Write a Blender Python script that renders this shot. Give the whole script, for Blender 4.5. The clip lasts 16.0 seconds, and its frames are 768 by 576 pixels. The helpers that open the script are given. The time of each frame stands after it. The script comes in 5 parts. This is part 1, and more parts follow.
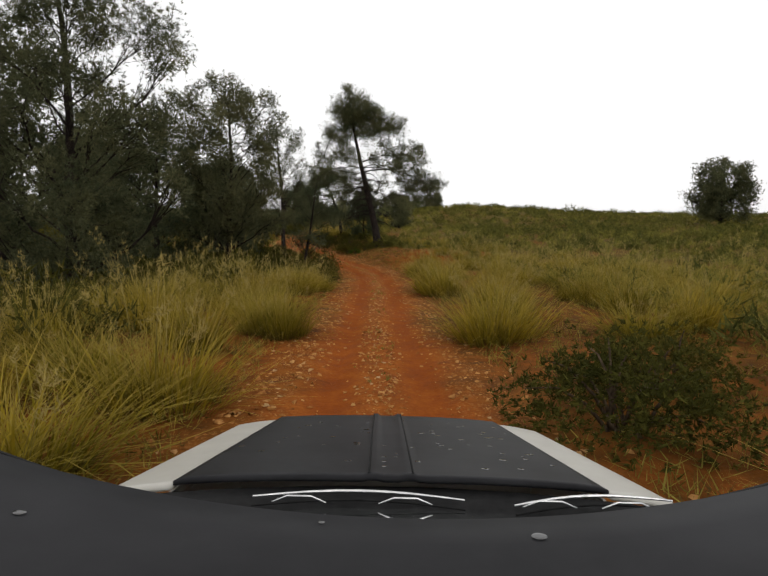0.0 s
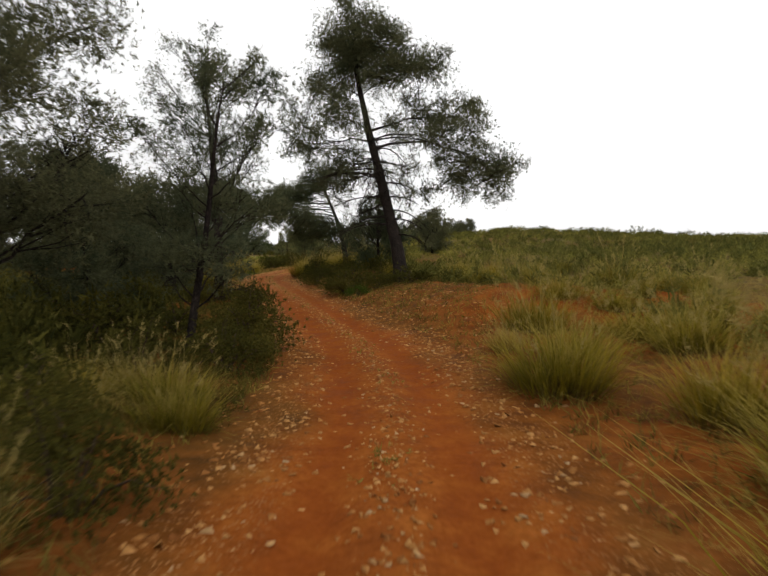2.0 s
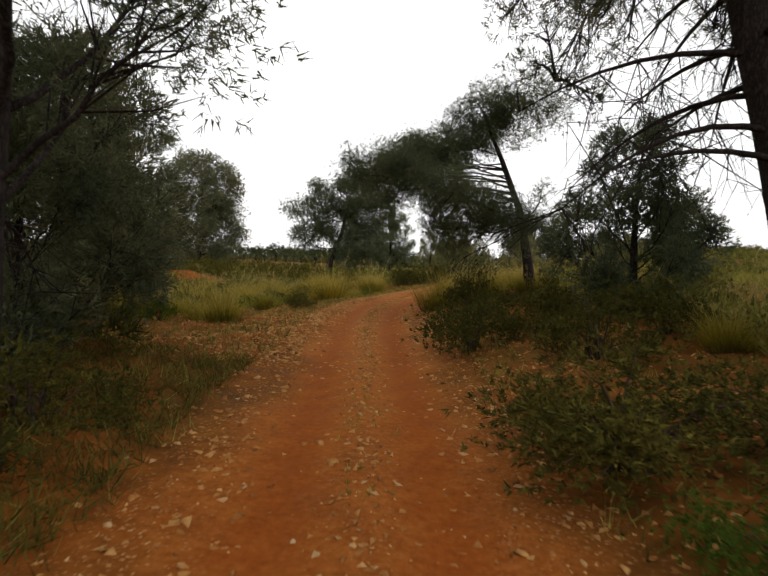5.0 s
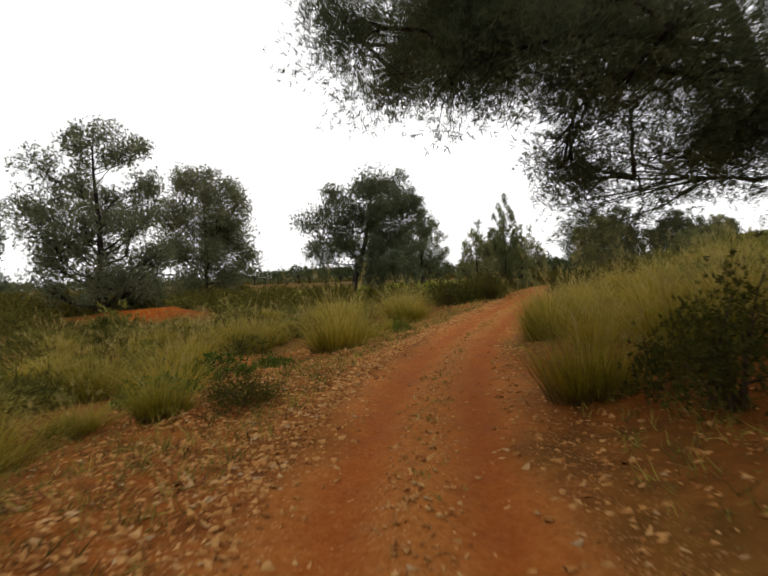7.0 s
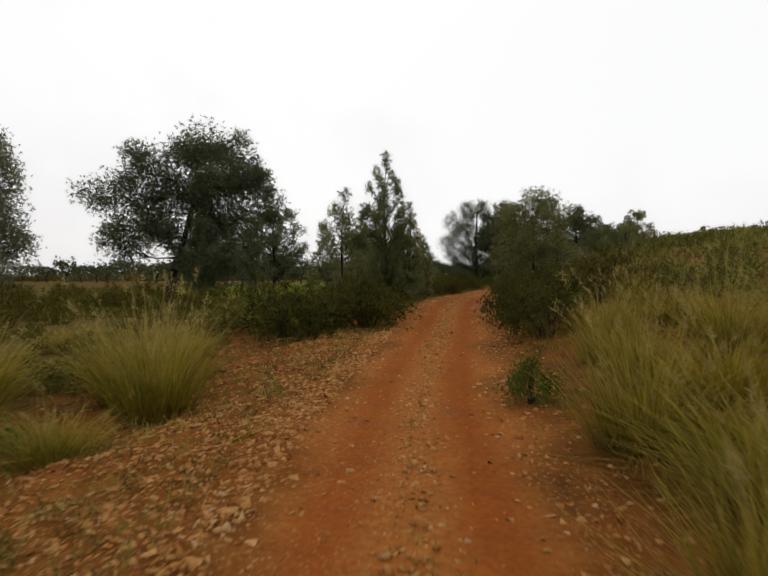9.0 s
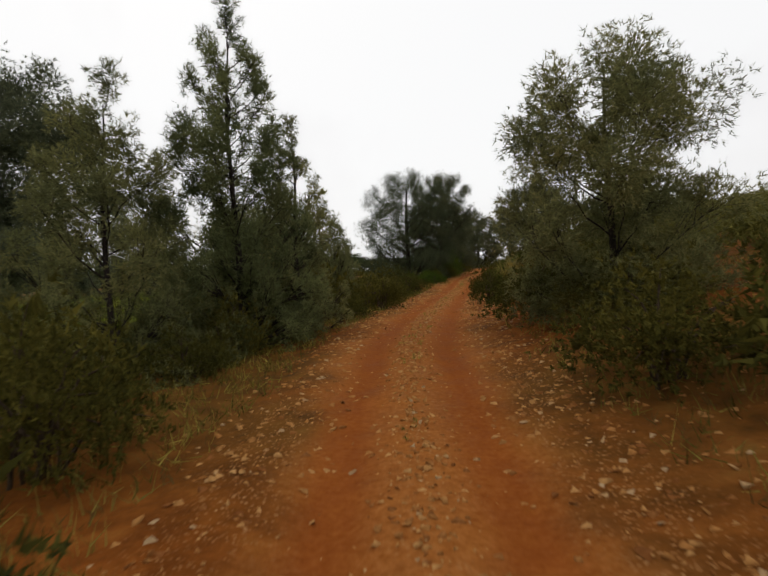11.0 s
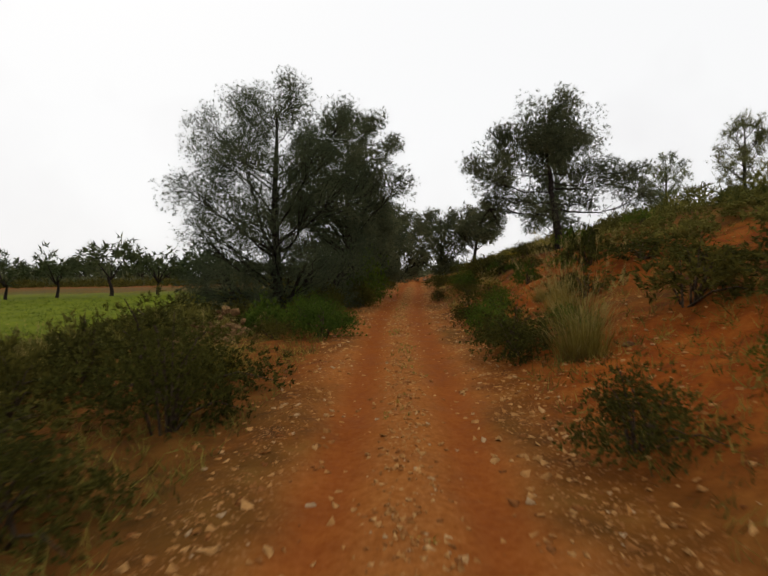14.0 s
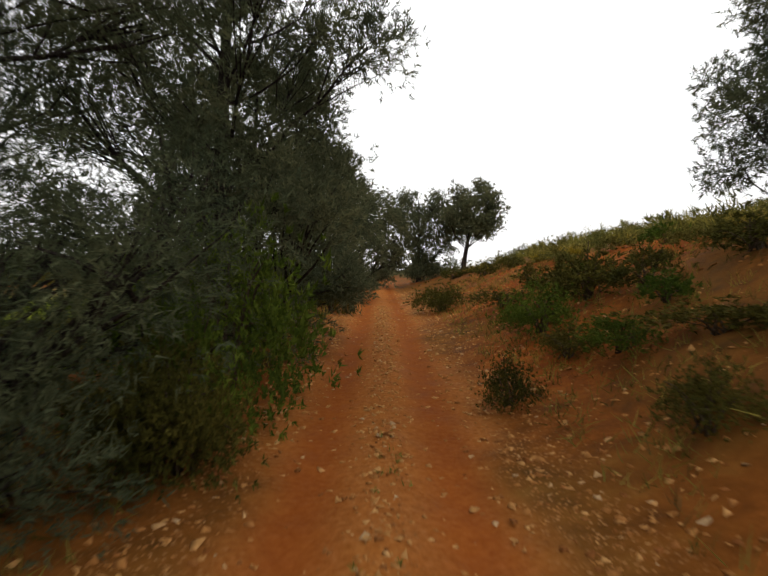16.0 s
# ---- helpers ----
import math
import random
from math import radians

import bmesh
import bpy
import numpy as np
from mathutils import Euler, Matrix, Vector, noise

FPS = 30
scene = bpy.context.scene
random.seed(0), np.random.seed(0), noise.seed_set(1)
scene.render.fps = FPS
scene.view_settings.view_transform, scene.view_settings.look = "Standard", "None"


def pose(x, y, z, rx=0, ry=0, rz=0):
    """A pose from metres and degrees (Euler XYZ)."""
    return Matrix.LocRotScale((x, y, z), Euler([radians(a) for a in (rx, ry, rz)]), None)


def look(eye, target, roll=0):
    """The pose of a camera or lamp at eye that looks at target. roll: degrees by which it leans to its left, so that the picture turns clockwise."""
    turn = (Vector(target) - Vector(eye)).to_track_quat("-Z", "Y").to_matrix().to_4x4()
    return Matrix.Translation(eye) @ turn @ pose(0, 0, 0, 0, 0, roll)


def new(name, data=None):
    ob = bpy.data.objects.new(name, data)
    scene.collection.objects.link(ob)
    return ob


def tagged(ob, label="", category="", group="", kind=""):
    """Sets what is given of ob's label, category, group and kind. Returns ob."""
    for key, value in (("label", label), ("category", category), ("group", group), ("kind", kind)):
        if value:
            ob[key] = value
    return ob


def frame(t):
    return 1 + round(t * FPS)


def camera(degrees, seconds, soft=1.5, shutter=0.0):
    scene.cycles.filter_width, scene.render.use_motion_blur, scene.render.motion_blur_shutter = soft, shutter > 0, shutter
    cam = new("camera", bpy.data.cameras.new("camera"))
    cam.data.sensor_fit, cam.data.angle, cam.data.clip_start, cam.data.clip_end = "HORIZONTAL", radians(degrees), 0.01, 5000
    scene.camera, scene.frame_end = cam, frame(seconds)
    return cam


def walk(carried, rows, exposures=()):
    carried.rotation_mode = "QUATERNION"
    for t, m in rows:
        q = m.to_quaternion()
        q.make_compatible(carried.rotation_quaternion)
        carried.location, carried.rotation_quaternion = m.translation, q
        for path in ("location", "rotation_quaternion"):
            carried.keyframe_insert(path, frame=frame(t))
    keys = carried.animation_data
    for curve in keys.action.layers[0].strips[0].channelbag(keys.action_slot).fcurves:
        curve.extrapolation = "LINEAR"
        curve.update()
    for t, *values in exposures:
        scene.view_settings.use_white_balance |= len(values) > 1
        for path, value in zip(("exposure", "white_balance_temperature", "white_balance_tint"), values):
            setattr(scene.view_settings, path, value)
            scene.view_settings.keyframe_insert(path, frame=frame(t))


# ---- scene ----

# ------------------------------------------------------------------ camera
cam = camera(67.8, 16.0, soft=1.5, shutter=0.16)
PATH = [
    (0, (3.007, -32.697, 1.953), (2.946, -22.76, 0.833), 0.7),
    (0.034, (3.007, -32.697, 1.953), (2.946, -22.76, 0.833), 0.7),
    (0.5, (2.958, -26.445, 1.603), (2.787, -16.486, 0.706), 1.2),
    (1, (2.819, -20.335, 1.355), (2.513, -10.373, 0.54), 0.7),
    (1.5, (2.653, -14.448, 1.178), (2.204, -4.48, 0.523), 0.1),
    (2, (2.607, -8.563, 0.99), (2.104, 1.41, 0.46), -0.3),
    (2.5, (2.488, -2.781, 0.82), (1.887, 7.189, 0.331), -0.7),
    (3, (2.085, 1.914, 0.781), (1.182, 11.872, 0.575), -0.5),
    (3.5, (1.447, 5.305, 0.782), (-0.029, 15.192, 0.502), -1.7),
    (4, (0.604, 7.798, 0.831), (-1.569, 17.559, 0.78), -0.0),
    (4.5, (-0.301, 10.272, 0.927), (-3.241, 19.825, 0.607), 3.6),
    (6.8, (-4.938, 23.58, 1.274), (-8.517, 32.917, 1.175), -1.9),
    (7, (-5.588, 25.294, 1.309), (-9.166, 34.631, 1.236), -2.1),
    (7.5, (-7.229, 30.014, 1.395), (-10.531, 39.452, 1.261), -3.1),
    (8, (-8.35, 34.571, 1.542), (-11.029, 44.205, 1.477), -3.0),
    (8.5, (-9.138, 39.545, 1.566), (-11.021, 49.364, 1.355), -2.6),
    (9, (-9.604, 44.311, 1.56), (-10.874, 54.229, 1.449), -0.7),
    (9.5, (-10.017, 49.072, 1.571), (-11.052, 59.018, 1.456), -0.2),
    (10, (-10.263, 53.839, 1.623), (-11.011, 63.81, 1.53), -1.0),
    (10.2, (-10.27, 55.812, 1.63), (-10.838, 65.794, 1.491), -1.8),
    (12.3, (-9.801, 72.893, 2.535), (-8.837, 82.843, 2.263), -2.1),
    (12.5, (-9.535, 74.871, 2.544), (-8.46, 84.809, 2.274), -2.1),
    (13, (-8.754, 79.973, 2.616), (-7.466, 89.887, 2.376), -2.6),
    (13.5, (-7.886, 85.021, 2.573), (-6.441, 94.912, 2.262), -1.8),
    (14, (-6.924, 90.175, 2.559), (-5.2, 100.024, 2.389), -1.1),
    (14.5, (-5.893, 95.055, 2.686), (-3.951, 104.861, 2.419), 0.8),
    (15, (-4.888, 99.754, 2.831), (-2.798, 109.531, 2.677), 1.5),
    (15.5, (-3.859, 105.455, 3.017), (-1.667, 115.21, 2.875), -0.1),
    (16, (-2.903, 110.402, 3.123), (-0.514, 120.111, 2.933), 0.2),
]
walk(cam, [(t, look(eye, target, roll)) for t, eye, target, roll in PATH],
     exposures=[(0.0, -0.27), (3.5, -0.15), (6.0, -0.14), (7.6, -0.04), (8.2, -0.2), (9.2, -0.47), (12.0, -0.48), (14.4, -0.47), (15.5, -0.44), (16.0, -0.05)])

# ------------------------------------------------------------------ light: overcast, bright cloud cover
world = bpy.data.worlds.new("overcast_sky")
scene.world = world
world.use_nodes = True
wn, wl = world.node_tree.nodes, world.node_tree.links
wn.clear()
sky = wn.new("ShaderNodeTexSky")
sky.sky_type = "NISHITA"
sky.sun_disc = False
sky.sun_elevation, sky.sun_rotation = radians(48), radians(-20)
sky.dust_density = 4.0
cloud_noise = wn.new("ShaderNodeTexNoise")
cloud_noise.inputs["Scale"].default_value = 1.6
cloud_noise.inputs["Detail"].default_value = 5
cloud_ramp = wn.new("ShaderNodeValToRGB")
cloud_ramp.color_ramp.elements[0].position, cloud_ramp.color_ramp.elements[0].color = 0.30, (11.6, 11.3, 11.4, 1)
cloud_ramp.color_ramp.elements[1].position, cloud_ramp.color_ramp.elements[1].color = 0.55, (13.9, 13.9, 13.9, 1)
cloud_mix = wn.new("ShaderNodeMix")
cloud_mix.data_type = "RGBA"
cloud_mix.inputs["Factor"].default_value = 0.93
background = wn.new("ShaderNodeBackground")
background.inputs["Strength"].default_value = 0.10
world_out = wn.new("ShaderNodeOutputWorld")
wl.new(cloud_noise.outputs["Fac"], cloud_ramp.inputs["Fac"])
wl.new(sky.outputs["Color"], cloud_mix.inputs["A"])
wl.new(cloud_ramp.outputs["Color"], cloud_mix.inputs["B"])
wl.new(cloud_mix.outputs["Result"], background.inputs["Color"])
wl.new(background.outputs["Background"], world_out.inputs["Surface"])
sun = new("sun", bpy.data.lights.new("sun", "SUN"))
sun.data.energy, sun.data.angle, sun.data.color = 0.5, radians(25), (1.0, 0.96, 0.90)
sun.matrix_world = pose(0, 0, 60, 42, 0, 20)


# ------------------------------------------------------------------ materials
def node_material(name, rough=0.9, spec=0.3):
    m = bpy.data.materials.new(name)
    m.use_nodes = True
    n, l = m.node_tree.nodes, m.node_tree.links
    b = n["Principled BSDF"]
    b.inputs["Roughness"].default_value = rough
    b.inputs["Specular IOR Level"].default_value = spec
    return m, n, l, b


def ramp_node(n, stops):
    r = n.new("ShaderNodeValToRGB")
    e = r.color_ramp.elements
    while len(e) < len(stops):
        e.new(0.5)
    for el, (p, c) in zip(e, stops):
        el.position, el.color = p, (*c, 1)
    return r


def noise_node(n, l, scale, detail=4, rough=0.6, coords="Object", at=None):
    t = n.new("ShaderNodeTexNoise")
    t.inputs["Scale"].default_value, t.inputs["Detail"].default_value, t.inputs["Roughness"].default_value = scale, detail, rough
    if at is None:
        at = n.new("ShaderNodeTexCoord").outputs[coords]
    l.new(at, t.inputs["Vector"])
    return t


def mix_node(n, l, fac, a, b, mode="MIX"):
    m = n.new("ShaderNodeMix")
    m.data_type, m.blend_type = "RGBA", mode
    for sock, v in (("Factor", fac), ("A", a), ("B", b)):
        if isinstance(v, bpy.types.NodeSocket):
            l.new(v, m.inputs[sock])
        else:
            m.inputs[sock].default_value = v if sock == "Factor" else (*v, 1)
    return m.outputs["Result"]


def bump_node(n, l, b, height, strength, distance):
    k = n.new("ShaderNodeBump")
    k.inputs["Strength"].default_value, k.inputs["Distance"].default_value = strength, distance
    l.new(height, k.inputs["Height"])
    l.new(k.outputs["Normal"], b.inputs["Normal"])


def leaf_material(name, dark, light, tip=None, translucent=0.25):
    """Leaves and blades, with a shade of their own for every blade and every plant."""
    m, n, l, b = node_material(name, 0.85, 0.03)
    geo = n.new("ShaderNodeNewGeometry")
    info = n.new("ShaderNodeObjectInfo")
    r = ramp_node(n, [(0.0, dark), (1.0, light)])
    l.new(geo.outputs["Random Per Island"], r.inputs["Fac"])
    patch = noise_node(n, l, 0.9, 2, 0.5, at=geo.outputs["Position"])
    pr = ramp_node(n, [(0.3, (0.58, 0.64, 0.62)), (0.7, (1.30, 1.24, 1.05))])
    l.new(patch.outputs["Fac"], pr.inputs["Fac"])
    c = mix_node(n, l, 1.0, r.outputs["Color"], pr.outputs["Color"], "MULTIPLY")
    orr = ramp_node(n, [(0.0, (0.8, 0.86, 0.8)), (1.0, (1.2, 1.12, 1.0))])
    l.new(info.outputs["Random"], orr.inputs["Fac"])
    c = mix_node(n, l, 1.0, c, orr.outputs["Color"], "MULTIPLY")
    if tip:
        at = n.new("ShaderNodeAttribute")
        at.attribute_name = "along"
        tr = ramp_node(n, [(0.45, (0, 0, 0)), (0.95, (1, 1, 1))])
        l.new(at.outputs["Fac"], tr.inputs["Fac"])
        c = mix_node(n, l, tr.outputs["Color"], c, tip)
        sheath = ramp_node(n, [(0.05, (1, 1, 1)), (0.30, (0, 0, 0))])
        l.new(at.outputs["Fac"], sheath.inputs["Fac"])
        c = mix_node(n, l, sheath.outputs["Color"], c, (0.105, 0.070, 0.022))
    l.new(c, b.inputs["Base Color"])
    if translucent:
        tb = n.new("ShaderNodeBsdfTranslucent")
        l.new(c, tb.inputs["Color"])
        mx = n.new("ShaderNodeMixShader")
        mx.inputs["Fac"].default_value = translucent
        l.new(b.outputs["BSDF"], mx.inputs[1])
        l.new(tb.outputs["BSDF"], mx.inputs[2])
        l.new(mx.outputs["Shader"], n["Material Output"].inputs["Surface"])
    return m


def bark_material(name, dark, light):
    m, n, l, b = node_material(name, 0.9, 0.06)
    co = n.new("ShaderNodeTexCoord")
    mp = n.new("ShaderNodeMapping")
    mp.inputs["Scale"].default_value = (1, 1, 0.35)
    l.new(co.outputs["Object"], mp.inputs["Vector"])
    v = n.new("ShaderNodeTexVoronoi")
    v.feature = "DISTANCE_TO_EDGE"
    v.inputs["Scale"].default_value = 24
    rough = noise_node(n, l, 9, 3, 0.6, at=mp.outputs["Vector"])
    l.new(mix_node(n, l, 0.12, mp.outputs["Vector"], rough.outputs["Color"]), v.inputs["Vector"])
    big = noise_node(n, l, 2.2, 5)
    r = ramp_node(n, [(0.0, dark), (0.40, light)])
    l.new(v.outputs["Distance"], r.inputs["Fac"])
    r2 = ramp_node(n, [(0.3, (0.6, 0.6, 0.62)), (0.7, (1.25, 1.2, 1.15))])
    l.new(big.outputs["Fac"], r2.inputs["Fac"])
    l.new(mix_node(n, l, 1.0, r.outputs["Color"], r2.outputs["Color"], "MULTIPLY"), b.inputs["Base Color"])
    bump_node(n, l, b, v.outputs["Distance"], 0.8, 0.05)
    return m


def ground_material():
    """Red clay track with stones, litter and thin turf beside it; the masks road, stony, pale (the drier stretch) and green lie on the sheet."""
    m, n, l, b = node_material("red_earth", 0.9, 0.012)
    co = n.new("ShaderNodeTexCoord").outputs["Object"]

    def mask(name):
        a = n.new("ShaderNodeAttribute")
        a.attribute_name = name
        return a.outputs["Fac"]

    fine, mid, wide = noise_node(n, l, 14, 6, 0.7, at=co), noise_node(n, l, 2.1, 5, 0.6, at=co), noise_node(n, l, 0.28, 4, 0.6, at=co)
    clay = ramp_node(n, [(0.25, (0.120, 0.026, 0.004)), (0.5, (0.215, 0.054, 0.008)), (0.8, (0.32, 0.105, 0.018))])
    l.new(mid.outputs["Fac"], clay.inputs["Fac"])
    cf = ramp_node(n, [(0.3, (0.72, 0.70, 0.68)), (0.7, (1.2, 1.22, 1.25))])
    l.new(fine.outputs["Fac"], cf.inputs["Fac"])
    clay_c = mix_node(n, l, 1.0, clay.outputs["Color"], cf.outputs["Color"], "MULTIPLY")
    litter = ramp_node(n, [(0.25, (0.060, 0.026, 0.007)), (0.45, (0.130, 0.046, 0.010)), (0.62, (0.190, 0.062, 0.013)), (0.8, (0.140, 0.072, 0.016))])
    l.new(mid.outputs["Fac"], litter.inputs["Fac"])
    litter_c = mix_node(n, l, 1.0, litter.outputs["Color"], cf.outputs["Color"], "MULTIPLY")
    turf = ramp_node(n, [(0.3, (0.060, 0.028, 0.006)), (0.55, (0.125, 0.055, 0.012)), (0.8, (0.170, 0.090, 0.022))])
    l.new(mid.outputs["Fac"], turf.inputs["Fac"])
    crop = ramp_node(n, [(0.3, (0.085, 0.110, 0.008)), (0.7, (0.155, 0.175, 0.014))])
    l.new(mid.outputs["Fac"], crop.inputs["Fac"])
    wr = ramp_node(n, [(0.38, (0, 0, 0)), (0.62, (1, 1, 1))])
    l.new(wide.outputs["Fac"], wr.inputs["Fac"])
    base = mix_node(n, l, wr.outputs["Color"], litter_c, turf.outputs["Color"])
    sward = ramp_node(n, [(0.3, (0.050, 0.038, 0.010)), (0.55, (0.095, 0.078, 0.020)), (0.8, (0.140, 0.105, 0.032))])
    l.new(mid.outputs["Fac"], sward.inputs["Fac"])
    base = mix_node(n, l, mask("sward"), base, sward.outputs["Color"])
    base = mix_node(n, l, mask("bare"), base, clay_c)
    base = mix_node(n, l, mask("green"), base, crop.outputs["Color"])
    crown = ramp_node(n, [(0.3, (0.22, 0.068, 0.012)), (0.55, (0.32, 0.125, 0.030)), (0.75, (0.40, 0.19, 0.065))])
    l.new(fine.outputs["Fac"], crown.inputs["Fac"])
    dry = n.new("ShaderNodeMath")
    dry.operation = "MULTIPLY_ADD"
    dry.inputs[1].default_value, dry.inputs[2].default_value = 0.50, 0.16
    l.new(mask("pale"), dry.inputs[0])
    base = mix_node(n, l, mask("road"), base, mix_node(n, l, dry.outputs["Value"], clay_c, crown.outputs["Color"]))
    worn = ramp_node(n, [(0.3, (0.150, 0.030, 0.005)), (0.7, (0.235, 0.056, 0.010))])
    l.new(wide.outputs["Fac"], worn.inputs["Fac"])
    base = mix_node(n, l, mask("rut"), base, mix_node(n, l, 0.35, worn.outputs["Color"], clay_c))
    # small stones pressed into the clay
    vor = n.new("ShaderNodeTexVoronoi")
    vor.inputs["Scale"].default_value = 25
    bent = noise_node(n, l, 30, 2, 0.5, at=co)
    l.new(mix_node(n, l, 0.035, co, bent.outputs["Color"]), vor.inputs["Vector"])
    pick = n.new("ShaderNodeSeparateColor")
    l.new(vor.outputs["Color"], pick.inputs["Color"])
    pebble = ramp_node(n, [(0.0, (0.17, 0.062, 0.016)), (0.5, (0.27, 0.115, 0.035)), (1.0, (0.36, 0.19, 0.075))])
    l.new(pick.outputs["Red"], pebble.inputs["Fac"])
    pm = ramp_node(n, [(0.30, (1, 1, 1)), (0.42, (0, 0, 0))])
    l.new(vor.outputs["Distance"], pm.inputs["Fac"])
    chosen = ramp_node(n, [(0.25, (0, 0, 0)), (0.35, (1, 1, 1))])
    l.new(pick.outputs["Green"], chosen.inputs["Fac"])
    ragged = noise_node(n, l, 1.3, 4, 0.7, at=co)
    rag = ramp_node(n, [(0.36, (0, 0, 0)), (0.50, (1, 1, 1))])
    l.new(ragged.outputs["Fac"], rag.inputs["Fac"])
    pebble_fac = mix_node(n, l, 1.0, pm.outputs["Color"], mask("stony"), "MULTIPLY")
    pebble_fac = mix_node(n, l, 1.0, pebble_fac, chosen.outputs["Color"], "MULTIPLY")
    pebble_fac = mix_node(n, l, 1.0, pebble_fac, rag.outputs["Color"], "MULTIPLY")
    base = mix_node(n, l, pebble_fac, base, pebble.outputs["Color"])
    l.new(base, b.inputs["Base Color"])
    rr = ramp_node(n, [(0.3, (0.62, 0.62, 0.62)), (0.7, (0.95, 0.95, 0.95))])
    l.new(mid.outputs["Fac"], rr.inputs["Fac"])
    l.new(rr.outputs["Color"], b.inputs["Roughness"])
    hs = mix_node(n, l, 0.5, fine.outputs["Color"], mid.outputs["Color"])
    bump_node(n, l, b, hs, 0.7, 0.06)
    return m


def plain_noise_material(name, a, b_, scale, rough=0.8, spec=0.3, bump=0.3, dist=0.01, metal=0.0):
    m, n, l, b = node_material(name, rough, spec)
    t = noise_node(n, l, scale, 6, 0.65)
    r = ramp_node(n, [(0.3, a), (0.7, b_)])
    l.new(t.outputs["Fac"], r.inputs["Fac"])
    l.new(r.outputs["Color"], b.inputs["Base Color"])
    b.inputs["Metallic"].default_value = metal
    if bump:
        bump_node(n, l, b, t.outputs["Fac"], bump, dist)
    return m


def stone_material():
    m, n, l, b = node_material("limestone_chips", 0.9, 0.03)
    geo = n.new("ShaderNodeNewGeometry")
    r = ramp_node(n, [(0.0, (0.19, 0.070, 0.020)), (0.4, (0.34, 0.155, 0.045)), (0.9, (0.44, 0.24, 0.085)), (1.0, (0.38, 0.26, 0.14))])
    l.new(geo.outputs["Random Per Island"], r.inputs["Fac"])
    t = noise_node(n, l, 9, 5)
    r2 = ramp_node(n, [(0.3, (0.65, 0.6, 0.55)), (0.7, (1.15, 1.15, 1.15))])
    l.new(t.outputs["Fac"], r2.inputs["Fac"])
    l.new(mix_node(n, l, 1.0, r.outputs["Color"], r2.outputs["Color"], "MULTIPLY"), b.inputs["Base Color"])
    bump_node(n, l, b, t.outputs["Fac"], 0.4, 0.02)
    return m


NEEDLE = leaf_material("pine_needles", (0.062, 0.070, 0.042), (0.150, 0.158, 0.098), translucent=0.42)
# far pines' needles: distance haze put into the colour, lighter and greyer than NEEDLE
NEEDLE_HAZED = leaf_material("haze_lightened_pine_needles", (0.085, 0.095, 0.064), (0.190, 0.200, 0.135), translucent=0.42)
NEEDLE_YOUNG = leaf_material("young_pine_needles", (0.100, 0.106, 0.050), (0.235, 0.238, 0.116), translucent=0.48)
SHRUB_LEAF = leaf_material("shrub_leaves", (0.038, 0.038, 0.010), (0.110, 0.100, 0.025), translucent=0.3)
SHRUB_BRIGHT = leaf_material("bright_shrub_leaves", (0.040, 0.066, 0.010), (0.108, 0.150, 0.025), translucent=0.28)
GRASS = leaf_material("esparto_blades", (0.122, 0.100, 0.010), (0.280, 0.220, 0.025), tip=(0.38, 0.285, 0.070), translucent=0.35)
HILL_GRASS = leaf_material("hillside_grass", (0.125, 0.118, 0.028), (0.270, 0.240, 0.066), translucent=0.3)
HILL_SHRUB = leaf_material("hillside_shrub_leaves", (0.070, 0.072, 0.020), (0.175, 0.165, 0.048), translucent=0.3)
GRASS_DRY = leaf_material("dry_esparto_blades", (0.16, 0.12, 0.028), (0.31, 0.235, 0.06), tip=(0.38, 0.30, 0.11), translucent=0.3)
OLIVE = leaf_material("olive_leaves", (0.045, 0.058, 0.028), (0.105, 0.12, 0.065), translucent=0.2)
BARK = bark_material("pine_bark", (0.020, 0.016, 0.014), (0.058, 0.046, 0.038))
TWIG = bark_material("dry_twigs", (0.05, 0.035, 0.022), (0.13, 0.095, 0.06))
EARTH = ground_material()
STONE = stone_material()
ROCK = plain_noise_material("weathered_limestone", (0.085, 0.045, 0.018), (0.25, 0.145, 0.062), 4.5, 0.95, 0.03, 0.9, 0.06)

